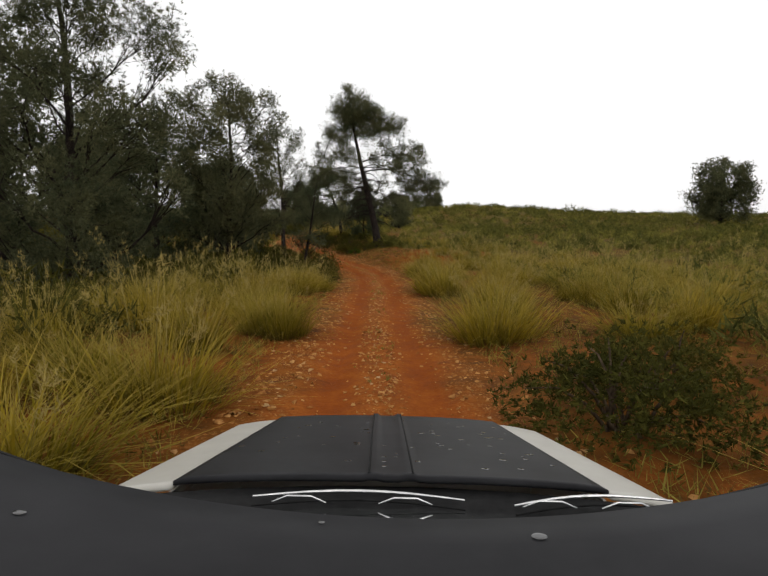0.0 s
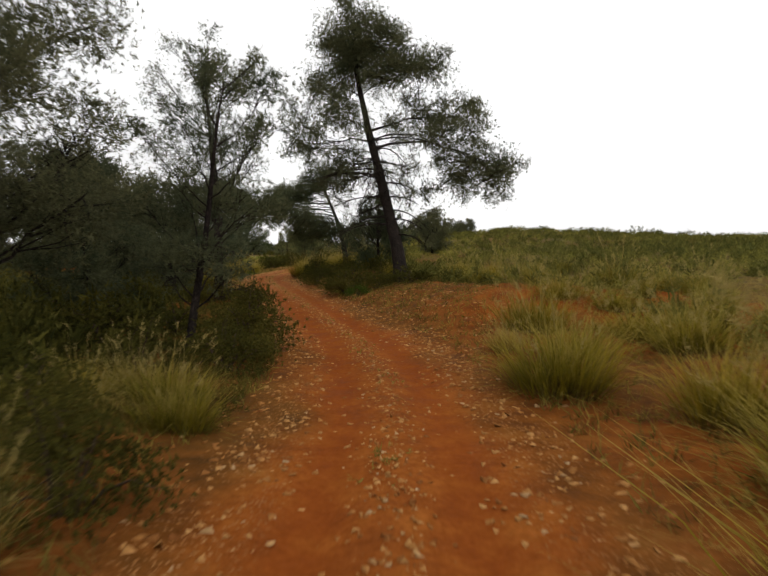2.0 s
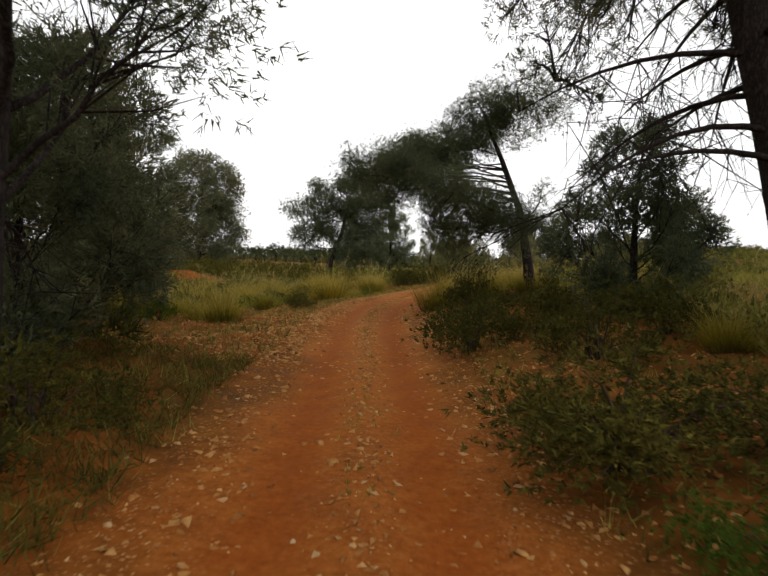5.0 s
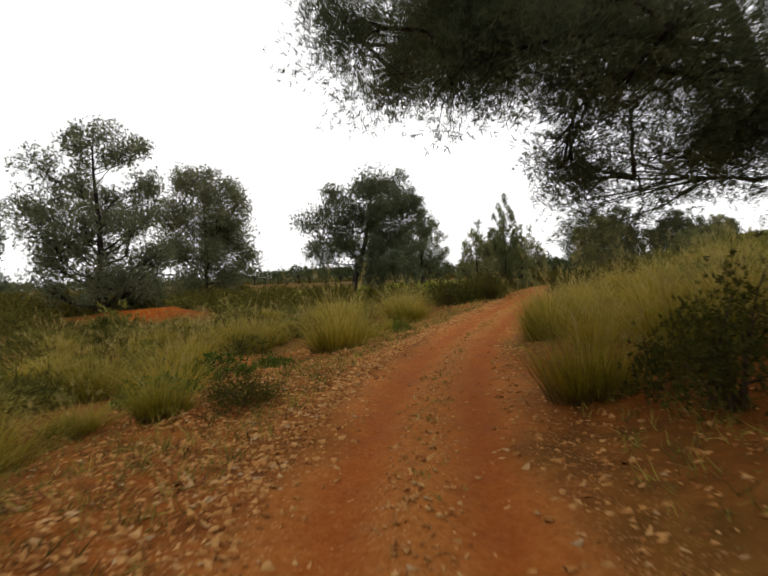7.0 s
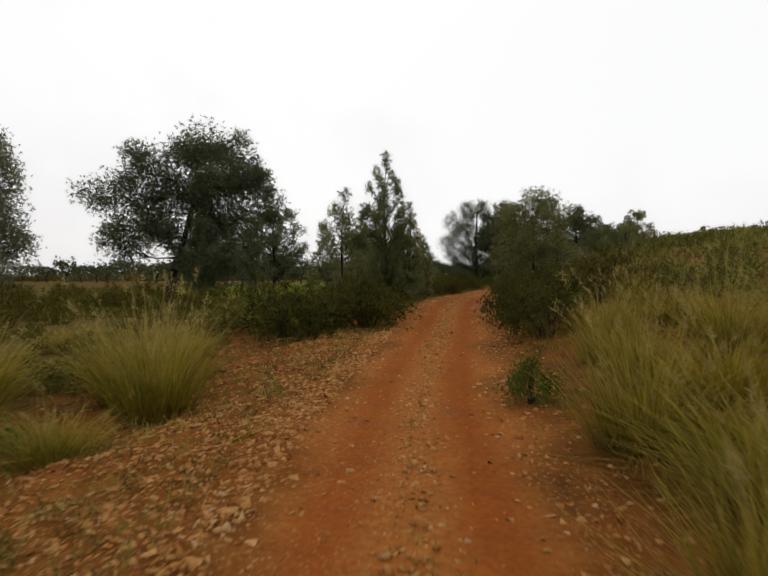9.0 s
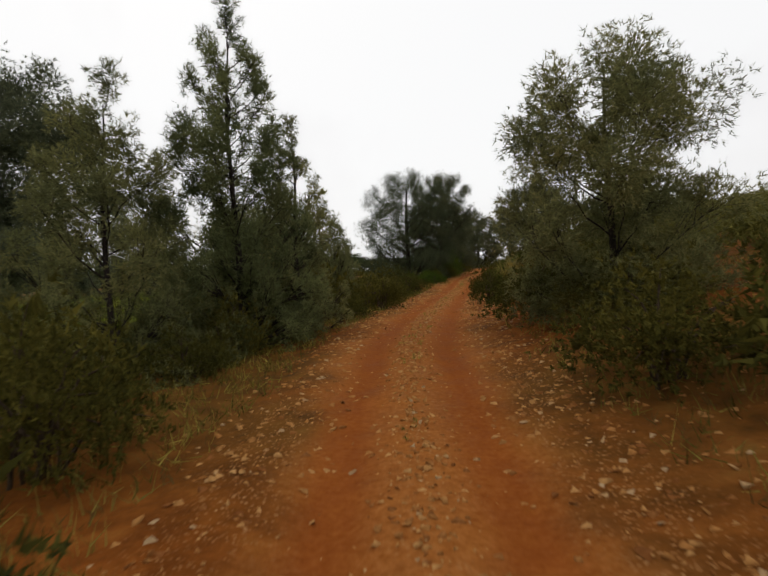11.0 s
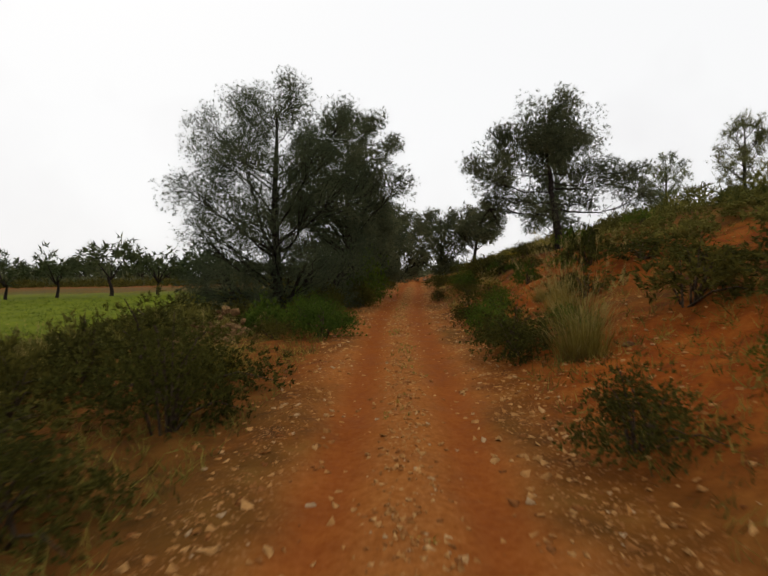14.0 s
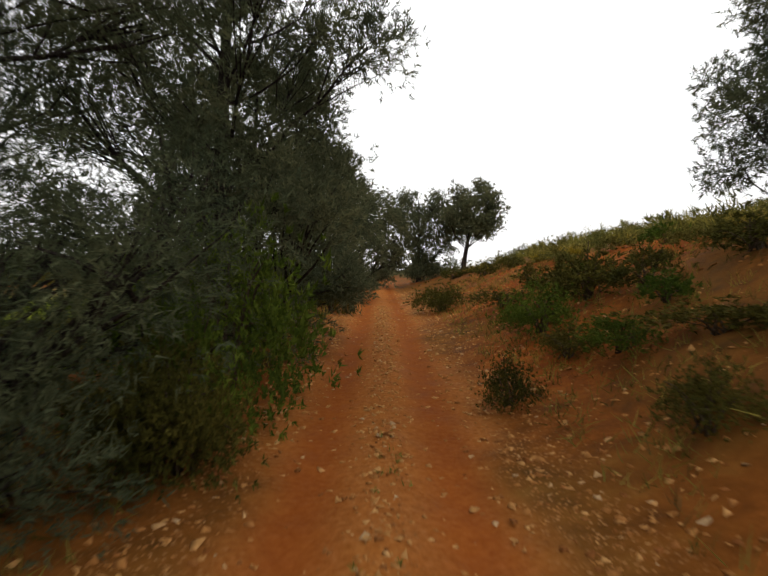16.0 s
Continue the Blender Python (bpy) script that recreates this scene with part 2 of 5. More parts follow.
# ------------------------------------------------------------------ the lie of the land
# the track: y, x, height
TRACK = [
    (-70, 3.50, 0.83), (-66, 3.45, 0.79), (-62, 3.40, 0.74), (-58, 3.34, 0.69),
    (-54, 3.29, 0.63), (-50, 3.23, 0.56), (-46, 3.18, 0.45), (-42, 3.13, 0.31),
    (-38, 3.08, 0.16), (-34, 3.03, -0.01), (-30, 2.99, -0.20), (-26, 2.94, -0.39),
    (-22, 2.86, -0.56), (-18, 2.75, -0.71), (-14, 2.66, -0.84), (-10, 2.62, -0.96),
    (-6, 2.55, -1.07), (-2, 2.40, -1.16), (2, 2.01, -1.19), (6, 1.16, -1.16),
    (10, -0.19, -1.08), (14, -1.60, -0.98), (18, -2.99, -0.87), (22, -4.39, -0.77),
    (26, -5.82, -0.68), (30, -7.16, -0.59), (34, -8.18, -0.51), (38, -8.89, -0.46),
    (42, -9.38, -0.44), (46, -9.75, -0.43), (50, -10.06, -0.40), (54, -10.24, -0.34),
    (58, -10.21, -0.22), (62, -10.10, -0.04), (66, -9.99, 0.17), (70, -9.88, 0.36),
    (74, -9.63, 0.50), (78, -9.05, 0.57), (82, -8.40, 0.58), (86, -7.70, 0.58),
    (90, -6.94, 0.60), (94, -6.12, 0.67), (98, -5.27, 0.78), (102, -4.48, 0.90),
    (106, -3.75, 1.02), (110, -2.96, 1.12), (114, -2.02, 1.22), (118, -1.04, 1.33),
    (122, -0.06, 1.43), (126, 0.92, 1.54), (130, 1.89, 1.64), (134, 2.84, 1.72),
    (138, 3.78, 1.79), (142, 4.72, 1.86), (146, 5.66, 1.93), (150, 6.60, 1.99),
    (154, 7.56, 2.05), (158, 8.52, 2.10), (162, 9.48, 2.14), (166, 10.44, 2.19),
    (170, 11.40, 2.24), (174, 12.36, 2.28), (178, 13.34, 2.31), (182, 14.34, 2.33),
    (186, 15.33, 2.34), (190, 16.32, 2.36), (194, 17.31, 2.38), (198, 18.30, 2.39),
    (202, 19.31, 2.40), (206, 20.32, 2.41), (210, 21.33, 2.42), (214, 22.35, 2.42),
    (218, 23.36, 2.43), (222, 24.37, 2.44), (226, 25.39, 2.44), (230, 26.40, 2.45),
    (234, 27.41, 2.46), (238, 28.43, 2.46), (242, 29.44, 2.47), (246, 30.45, 2.48),
    (250, 31.47, 2.48), (254, 32.48, 2.49), (258, 33.48, 2.50),
]
TY, TX, TZ = (np.array(c) for c in zip(*TRACK))
# land beside the track: for each stretch (y), the rise at these distances to the side
SIDE = np.array([0.0, 1.6, 3.0, 6.0, 12.0, 25.0, 60.0, 150.0, 400.0])
LAND_Y = np.array([-60.0, 4.0, 10.0, 20.0, 30.0, 48.0, 66.0, 82.0, 95.0, 110.0, 130.0, 190.0])
LAND_RIGHT = np.array([
    [0, 0, .05, .2, .4, .6, 0.9, 2.0, 5.0],
    [0, 0, .10, .3, .5, .6, 0.8, 1.9, 5.0],
    [0, 0, .55, 1.0, .9, .7, 0.9, 1.9, 5.0],
    [0, 0, .30, .6, .8, 0.9, 1.0, 1.9, 5.0],
    [0, 0, .35, .9, 1.2, 1.1, 1.0, 2.0, 5.0],
    [0, 0, .30, 1.0, 1.8, 1.5, 1.2, 2.2, 5.0],
    [0, 0, .30, 1.0, 2.1, 2.3, 1.7, 2.5, 5.0],
    [0, 0, .35, 1.1, 2.7, 3.5, 2.2, 2.6, 5.0],
    [0, 0, .40, 1.4, 3.3, 4.7, 3.0, 2.8, 5.0],
    [0, 0, .50, 2.3, 4.1, 5.4, 3.5, 3.2, 5.0],
    [0, 0, .40, 1.8, 3.5, 4.7, 3.5, 3.2, 5.0],
    [0, 0, .20, .6, 1.5, 3.0, 3.5, 4.0, 5.0]])
LAND_LEFT = np.array([
    [0, 0, .0, .1, .2, .3, .5, 1.0, 3.0],
    [0, 0, .05, .1, .1, .1, .3, 1.0, 3.0],
    [0, 0, .05, .1, .1, .1, .3, 1.0, 3.0],
    [0, 0, .05, .0, -.1, -.1, .2, 1.0, 3.0],
    [0, 0, -.1, -.4, -.6, -.5, .2, 1.5, 3.0],
    [0, 0, -.2, -.7, -1.0, -.7, .4, 2.0, 3.5],
    [0, 0, -.1, -.5, -.9, -.9, .0, 1.5, 3.5],
    [0, 0, -.1, -.5, -1.0, -1.2, -.6, .8, 3.0],
    [0, 0, -.1, -.5, -.9, -1.2, -.8, .5, 3.0],
    [0, 0, .0, -.4, -.9, -1.2, -.8, .5, 3.0],
    [0, 0, .0, -.2, -.6, -1.0, -.8, .5, 3.0],
    [0, 0, .0, -.1, -.3, -.5, -.3, .5, 3.0]])


def track_x(y):
    return np.interp(y, TY, TX)


def across(x, y):
    """How far a place lies to the right of the track's middle."""
    y = np.asarray(y, float)
    slope = (track_x(y + 0.5) - track_x(y - 0.5))
    return (np.asarray(x, float) - track_x(y)) / np.sqrt(1 + slope**2)


def lumps(x, y):
    """Rolling unevenness of open ground."""
    return (0.10 * np.sin(x * 0.83 + 1.3 * np.sin(y * 0.31)) * np.cos(y * 0.71 + 0.9 * np.sin(x * 0.41))
            + 0.06 * np.sin(x * 2.1 + y * 1.3) * np.sin(y * 2.6 - x * 0.7) + 0.03 * np.sin(x * 5.3 - y * 3.1) * np.sin(x * 3.7 + y * 5.9))


def height(x, y):
    x, y = np.broadcast_arrays(np.asarray(x, float), np.asarray(y, float))
    d = across(x, y)
    yc = np.clip(y, LAND_Y[0], LAND_Y[-1])
    k = np.clip(np.searchsorted(LAND_Y, yc) - 1, 0, len(LAND_Y) - 2)
    f = (yc - LAND_Y[k]) / (LAND_Y[k + 1] - LAND_Y[k])
    f = f * f * (3 - 2 * f)
    a = np.abs(d)
    j = np.clip(np.searchsorted(SIDE, a, side="right") - 1, 0, len(SIDE) - 2)
    g = np.clip((a - SIDE[j]) / (SIDE[j + 1] - SIDE[j]), 0, 1)

    def table(t):
        lo = t[k, j] * (1 - g) + t[k, j + 1] * g
        hi = t[k + 1, j] * (1 - g) + t[k + 1, j + 1] * g
        return lo * (1 - f) + hi * f

    side = np.where(d > 0, table(LAND_RIGHT), table(LAND_LEFT))
    z = np.interp(y, TY, TZ) + side
    z = z + 1.1 * np.exp(-((x + 40) / 3.4) ** 2 - ((y - 62) / 2.6) ** 2)
    off = np.clip((a - 1.5) / 2.0, 0, 1)
    z = z + off * lumps(x, y)
    # two ruts pressed by wheels, a low crown between them
    rut = np.exp(-((a - 0.68) / 0.26) ** 2)
    crown = np.exp(-(a / 0.30) ** 2)
    edge = np.exp(-((a - 1.55) / 0.35) ** 2)
    wob = 0.6 + 0.4 * np.sin(y * 0.55 + np.sin(y * 0.17) * 3)
    z = z - 0.095 * rut * wob + 0.04 * crown + 0.05 * edge * (0.5 + 0.5 * np.sin(y * 1.7 + x))
    z = z + 0.012 * np.sin(y * 3.3 + x * 2.2) * np.sin(x * 4.1 - y * 1.9) + 0.006 * np.sin(y * 9.1 + x * 7.2)
    return z


def ground_z(x, y):
    return float(height(x, y))


def mesh_of(name, verts, faces, material, smooth=False, along=None):
    me = bpy.data.meshes.new(name)
    verts = np.asarray(verts, np.float32).reshape(-1, 3)
    if isinstance(faces, np.ndarray):
        k = faces.shape[1]
        me.vertices.add(len(verts))
        me.vertices.foreach_set("co", verts.ravel())
        me.loops.add(faces.size)
        me.loops.foreach_set("vertex_index", faces.astype(np.int32).ravel())
        me.polygons.add(len(faces))
        me.polygons.foreach_set("loop_start", np.arange(0, faces.size, k, dtype=np.int32))
        me.update(calc_edges=True)
    else:
        me.from_pydata(verts.tolist(), [], faces)
    if along is not None:
        me.attributes.new("along", "FLOAT", "POINT").data.foreach_set("value", np.asarray(along, np.float32))
    if smooth:
        me.polygons.foreach_set("use_smooth", np.ones(len(me.polygons), bool))
    me.materials.append(material)
    return me


def part(name, me, parent, label=""):
    ob = new(name, me)
    ob.parent = parent
    return tagged(ob, label)


def spread_axis(lo, hi, fine, far_lo, far_hi, grow=1.22):
    mid = np.arange(lo, hi + 1e-6, fine)
    up, step = [hi], fine
    while up[-1] < far_hi:
        step *= grow
        up.append(up[-1] + step)
    dn, step = [lo], fine
    while dn[-1] > far_lo:
        step *= grow
        dn.append(dn[-1] - step)
    return np.r_[dn[:0:-1], mid, up[1:]]


def build_ground():
    gx = spread_axis(-20, 16, 0.27, -3000, 3000)
    gy = spread_axis(-36, 150, 0.40, -1500, 3500)
    X, Y = np.meshgrid(gx, gy)
    Z = height(X, Y)
    nx, ny = len(gx), len(gy)
    i = np.arange(nx * ny).reshape(ny, nx)
    faces = np.stack([i[:-1, :-1], i[:-1, 1:], i[1:, 1:], i[1:, :-1]], -1).reshape(-1, 4)
    me = mesh_of("ground", np.stack([X, Y, Z], -1), faces, EARTH, smooth=True)
    d = across(X, Y).ravel()
    x, y, a = X.ravel(), Y.ravel(), np.abs(d)
    wob = 0.35 * np.sin(y * 0.9 + 2 * np.sin(y * 0.23)) + 0.2 * np.sin(y * 2.7 + 1.0)
    road = np.clip((1.55 + 0.7 * wob - a) / 0.55, 0, 1)
    stony = np.clip(np.exp(-((a - 1.5) / 0.45) ** 2) + 0.8 * np.exp(-(a / 0.28) ** 2) * (0.5 + 0.5 * np.sin(y * 0.4)), 0, 1)
    patch = np.sin(x * 0.37 + 1.7 * np.sin(y * 0.19)) * np.cos(y * 0.29 + np.sin(x * 0.23))
    right_bank = (d > 1.5) & (d < 11) & (((y > 60) & (y < 135)) | ((y > 3) & (y < 13)))
    bare = np.where(right_bank, np.clip(0.5 + 1.1 * patch, 0, 1) * np.clip((d - 1.2) / 1.5, 0.25, 1), np.clip(-0.25 + patch * 0.8, 0, 1) * np.clip(1.4 - a / 14, 0.2, 1))
    open_left = np.clip((y - 22) / 4, 0, 1) * np.clip((66 - y) / 4, 0, 1) * (d < 0) * np.clip((9 - a) / 4, 0, 1)
    stony, bare = np.maximum(stony, 0.9 * open_left), np.maximum(bare, 0.25 * open_left)
    green = np.clip((-d - 8.5) / 2, 0, 1) * np.clip((y - 90 + 0.3 * (-d - 9)) / 6, 0, 1) * np.clip((165 - y) / 8, 0, 1) * np.clip((62 + d) / 12, 0, 1)
    bare = np.maximum(bare, np.clip((-d - 14) / 4, 0, 1) * np.clip((y - 176) / 6, 0, 1) * 0.5)
    rut = np.exp(-((a - 0.68) / 0.30) ** 4) * 0.7
    stony = np.clip(stony - 0.6 * rut, 0, 1)
    sward = np.clip((a - 6) / 8, 0, 1) * np.clip(0.75 + 0.4 * patch, 0, 1)
    bare = np.where(a > 16, bare * np.where(y > 170, 1.0, 0.35), bare)
    heap = np.exp(-(((x + 40) / 4.4) ** 2 + ((y - 61.5) / 3.4) ** 2) ** 2)
    bare, sward = np.maximum(bare, heap), sward * (1 - heap)
    pale = np.clip((y - 14) / 10, 0, 1)
    for nm, v in (("pale", pale), ("sward", sward), ("rut", rut), ("road", road), ("stony", stony), ("bare", bare), ("green", green)):
        me.attributes.new(nm, "FLOAT", "POINT").data.foreach_set("value", v.astype(np.float32))
    return tagged(new("ground", me), "rolling red clay ground with a rutted track, stones and thin turf", "ground", kind="structure")


build_ground()


# ------------------------------------------------------------------ plant building
def tube(points, radii, sides=6):
    """A tapered limb along points: vertices and quads."""
    points = np.asarray(points, float)
    n = len(points)
    t = np.gradient(points, axis=0)
    t /= np.linalg.norm(t, axis=1)[:, None] + 1e-9
    ref = np.array([1.0, 0.13, 0.07]) if abs(t[:, 2]).mean() > 0.7 else np.array([0.05, 0.1, 1.0])
    u = np.cross(t, ref)
    u /= np.linalg.norm(u, axis=1)[:, None] + 1e-9
    v = np.cross(t, u)
    ang = np.linspace(0, 2 * np.pi, sides, endpoint=False)
    ring = np.cos(ang)[None, :, None] * u[:, None] + np.sin(ang)[None, :, None] * v[:, None]
    verts = (points[:, None] + ring * np.asarray(radii)[:, None, None]).reshape(-1, 3)
    i = np.arange(n - 1)[:, None] * sides
    j = np.arange(sides)[None]
    k = (np.arange(sides)[None] + 1) % sides
    faces = np.stack([i + j, i + k, i + sides + k, i + sides + j], -1).reshape(-1, 4)
    return verts, faces


def joined(pieces):
    verts, faces, off = [], [], 0
    for v, f in pieces:
        verts.append(v)
        faces.append(f + off)
        off += len(v)
    return np.concatenate(verts), np.concatenate(faces)


def unit(v):
    return v / (np.linalg.norm(v, axis=-1, keepdims=True) + 1e-9)


def tufts(rng, centres, heading, count, length, width):
    """Sprays of narrow leaves at centres, each leaning along its heading."""
    n = len(centres)
    c = np.repeat(centres, count, 0)
    h = np.repeat(heading, count, 0)
    way = unit(h * 0.75 + rng.normal(0, 0.62, (n * count, 3)))
    side = unit(np.cross(way, rng.normal(0, 1, (n * count, 3)))) * (width * rng.uniform(0.6, 1.2, (n * count, 1)))
    ln = length * rng.uniform(0.6, 1.25, (n * count, 1))
    start = c + np.clip(rng.normal(0, 0.22, c.shape), -0.4, 0.4) * length
    verts = np.stack([start - side * 0.5, start + side * 0.5, start + way * ln], 1).reshape(-1, 3)
    return verts, np.arange(len(verts)).reshape(-1, 3)


def blade_fan(rng, count, r0, h, w, lean, droop, segs=3):
    """Arching grass blades from one root: vertices, triangles and how far along each blade."""
    ang = rng.uniform(0, 2 * np.pi, count)
    rr = r0 * np.sqrt(rng.uniform(0, 1, count))
    base = np.stack([rr * np.cos(ang), rr * np.sin(ang), np.zeros(count) - 0.04], -1)
    a2 = ang + rng.normal(0, 0.5, count)
    out = np.stack([np.cos(a2), np.sin(a2), np.zeros(count)], -1)
    ln = h * rng.uniform(0.45, 1.1, count)
    le = lean * (0.25 + rr / r0) * rng.uniform(0.4, 1.3, count)
    dr = droop * rng.uniform(0.3, 1.4, count)
    side = np.stack([-out[:, 1], out[:, 0], np.zeros(count)], -1) * (w * rng.uniform(0.6, 1.3, count))[:, None]
    vs, al = [], []
    for s in range(segs + 1):
        q = s / segs
        p = base + out * (ln * (le * q + dr * q * q))[:, None]
        p[:, 2] += ln * (q * np.sqrt(np.clip(1 - le**2 * 0.5, 0.2, 1)) - dr * 0.55 * q**3)
        if s < segs:
            wid = side * (1 - 0.75 * q) * 0.5
            vs += [p - wid, p + wid]
            al += [np.full(count, q)] * 2
        else:
            vs.append(p)
            al.append(np.full(count, q))
    m = len(vs)
    verts = np.stack(vs, 1).reshape(-1, 3)
    tri = []
    for s in range(segs - 1):
        a = 2 * s
        tri += [(a, a + 1, a + 3), (a, a + 3, a + 2)]
    tri.append((m - 3, m - 2, m - 1))
    faces = (np.arange(count)[:, None, None] * m + np.array(tri)[None]).reshape(-1, 3)
    return verts, faces, np.stack(al, 1).ravel()


def pine(label, x, y, h, spread, lean=(0.0, 0.0), bare=0.3, limbs=16, r=0.18, seed=1, shape="round", leaf=None, dense=1.0, tuft=0.17, apart=True, width=0.03, dead=0, needles=8, lobe=0.36, masses=None, trunk=None, arch=0.06, rise=0.85, face=0.0, group="pines beside the track"):
    """A pine: bent tapered trunk, limbs that reach to masses of needle sprays, twigs between them, and dead limbs below."""
    rng = np.random.default_rng(seed)
    tree = tagged(new("pine_tree"), label, "tree", group)
    tree.location = (x, y, ground_z(x, y) - 0.12)
    q = np.linspace(0, 1, 14)
    if trunk is None:
        bend = np.stack([lean[0] * q**1.15 + 0.012 * h * np.sin(q * 6 + seed) * q, lean[1] * q**1.15 + 0.012 * h * np.cos(q * 5 + seed) * q, h * 0.88 * q], -1)
    else:
        tp = np.array(trunk, float)
        bend = np.stack([np.interp(q * tp[-1, 2], tp[:, 2], tp[:, k]) for k in range(3)], -1)
        bend[1:, :2] += rng.normal(0, 0.03, (13, 2))
    top = bend[-1, 2]
    rad = r * (1.0 - 0.84 * q**1.1) * (1 + 0.45 * np.exp(-q * 24))
    tv, tf = tube(bend, rad, 10)
    tv += rng.normal(0, r * 0.03, tv.shape)

    def girth(rel):
        if shape == "cone":
            return spread * max(0.05, 1.0 - rel) ** 0.62
        if shape == "umbrella":
            return spread * (np.sqrt(max(0.0, 1 - rel**3.4)) if rel > 0.25 else 0.72 + rel)
        return spread * np.sqrt(max(0.02, 1 - abs(1.75 * rel - 0.75) ** 2.9))

    clouds, roots, hubs = [], [], []
    if masses is not None:
        for mu, mv, mz, mr, mt, *stem in masses:
            cf, sf = math.cos(radians(face)), math.sin(radians(face))
            p = np.array([mu * cf - mv * sf, mu * sf + mv * cf, mz])
            hubs.append(p)
            clouds.append((p, mr * 1.1, mt))
            roots.append(hubs[stem[0]] if stem else None)
            for _ in range(3):
                clouds.append((p + unit(rng.normal(0, 1, 3) * np.array([1, 1, 0.7])) * mr * rng.uniform(0.8, 1.3), mr * rng.uniform(0.4, 0.65), mt * 0.8))
                roots.append(p)
    else:
        for i in range(int(limbs * 1.35)):
            best, far = None, -1
            for _ in range(9):
                rel = rng.uniform(0.0, 1.0)
                lr = spread * lobe * rng.uniform(0.7, 1.3) * (0.62 if shape == "cone" else 1.0) * (1.0 - 0.22 * rel)
                z = min(max(h * (bare + (1 - bare) * rel), h * bare + 0.5 * lr), h - lr * 0.72)
                g = max(0.0, girth(rel) - lr * 0.8)
                az = rng.uniform(0, 2 * np.pi)
                d = g * rng.uniform(0.0, 1.0) ** 0.45
                mid = np.array([np.interp(min(z, top), bend[:, 2], bend[:, k]) for k in range(2)])
                p = np.array([mid[0] + d * np.cos(az), mid[1] + d * np.sin(az), z])
                gap = min([np.linalg.norm((p - c) * (1, 1, 1.15)) / (lr + s) for c, s, _ in clouds], default=2.0)
                if gap > far:
                    best, far = (p, lr, rng.uniform(0.8, 1.2)), gap
            clouds.append(best)
            roots.append(None)
    wood, centres, heading = [], [], []
    w = np.linspace(0, 1, 7)
    leaf_area = 0.25 * tuft * 0.92 * width * 0.9 * needles
    squash = np.array([0.85, 0.85, 1.25]) if shape == "cone" else np.array([1.0, 1.0, 0.95])
    for (p, lr, tau), root in zip(clouds, roots):
        mid = np.array([np.interp(min(p[2], top), bend[:, 2], bend[:, k]) for k in range(2)])
        flat = math.hypot(p[0] - mid[0], p[1] - mid[1])
        z0 = np.clip(p[2] - (rise if masses is None else 0.15 if p[2] > 0.55 * h else -arch * 1.6) * flat - (0.3 if masses is None else 0.1) * lr, 0.5 * bare * h + 0.02 * h, top * 0.97)
        p0 = np.array([np.interp(z0, bend[:, 2], bend[:, k]) for k in range(3)])
        if root is not None:
            p0 = root
        run = np.linalg.norm(p - p0)
        bow = rng.normal(0, 0.05, 3) + np.array([0, 0, arch if masses is not None else -0.05])
        pts = p0 * (1 - w)[:, None] + p * w[:, None] + bow * run * np.sin(w * 3.1)[:, None] + rng.normal(0, 0.014, (7, 3)) * run * np.sin(w * 3.1)[:, None]
        wr = max(0.014, np.interp(z0, bend[:, 2], rad) * min(0.36, 0.17 + 0.03 * run))
        if root is not None:
            wr = min(wr, 0.03)
        limb = [tube(pts, wr * (1 - 0.85 * w) + 0.004, 6)]
        # shoots inside the mass, each with its own bunch of sprays
        count = max(8, int(dense * 1.35 * tau * math.pi * lr * lr * 0.8 / leaf_area))
        ns = max(7, min(26, int(7 + 8 * lr)))
        way = unit(rng.normal(0, 1, (ns, 3)) + np.array([0, 0, 0.15]))
        sub = p + way * (rng.uniform(0.05, 1.0, (ns, 1)) ** 0.5) * lr * 0.86 * squash
        for tip in sub:
            s = rng.uniform(0.5, 1.0)
            b0 = np.array([np.interp(s, w, pts[:, c]) for c in range(3)])
            m = 0.5 * (b0 + tip) + rng.normal(0, 0.08, 3) * lr
            limb.append(tube([b0, m, tip], [wr * 0.36 + 0.002, wr * 0.22 + 0.002, 0.003], 3))
        wood.append(joined(limb))
        pick = rng.integers(0, ns, count)
        c = sub[pick] + np.clip(rng.normal(0, 0.24, (count, 3)), -0.42, 0.42) * lr * squash
        centres.append(c)
        heading.append(unit(unit(c - p) + 0.6 * unit(c - sub[pick]) + np.array([0, 0, 0.45])))
        k = count // 9
        s = rng.uniform(0.45, 1.0, k)
        centres.append(np.stack([np.interp(s, w, pts[:, a]) for a in range(3)], -1) + np.clip(rng.normal(0, 0.2, (k, 3)), -0.35, 0.35) * lr)
        heading.append(unit(rng.normal(0, 1, (k, 3)) + np.array([0, 0, 0.5])))
    bare_wood = []
    for i in range(dead):
        z0 = h * rng.uniform(max(bare, 0.12) * 0.6, max(bare, 0.12) * 1.9)
        p0 = np.array([np.interp(z0, bend[:, 2], bend[:, k]) for k in range(3)])
        az, reach = i * 2.4 + rng.normal(0, 0.3), spread * rng.uniform(0.3, 0.62)
        pts = p0 + np.array([np.cos(az), np.sin(az), 0]) * (reach * w)[:, None] + np.array([0, 0, 1]) * (reach * (0.16 * w - rng.uniform(0.25, 0.6) * w * w))[:, None]
        limb = [tube(pts, max(0.014, r * 0.15) * (1 - 0.85 * w), 5)]
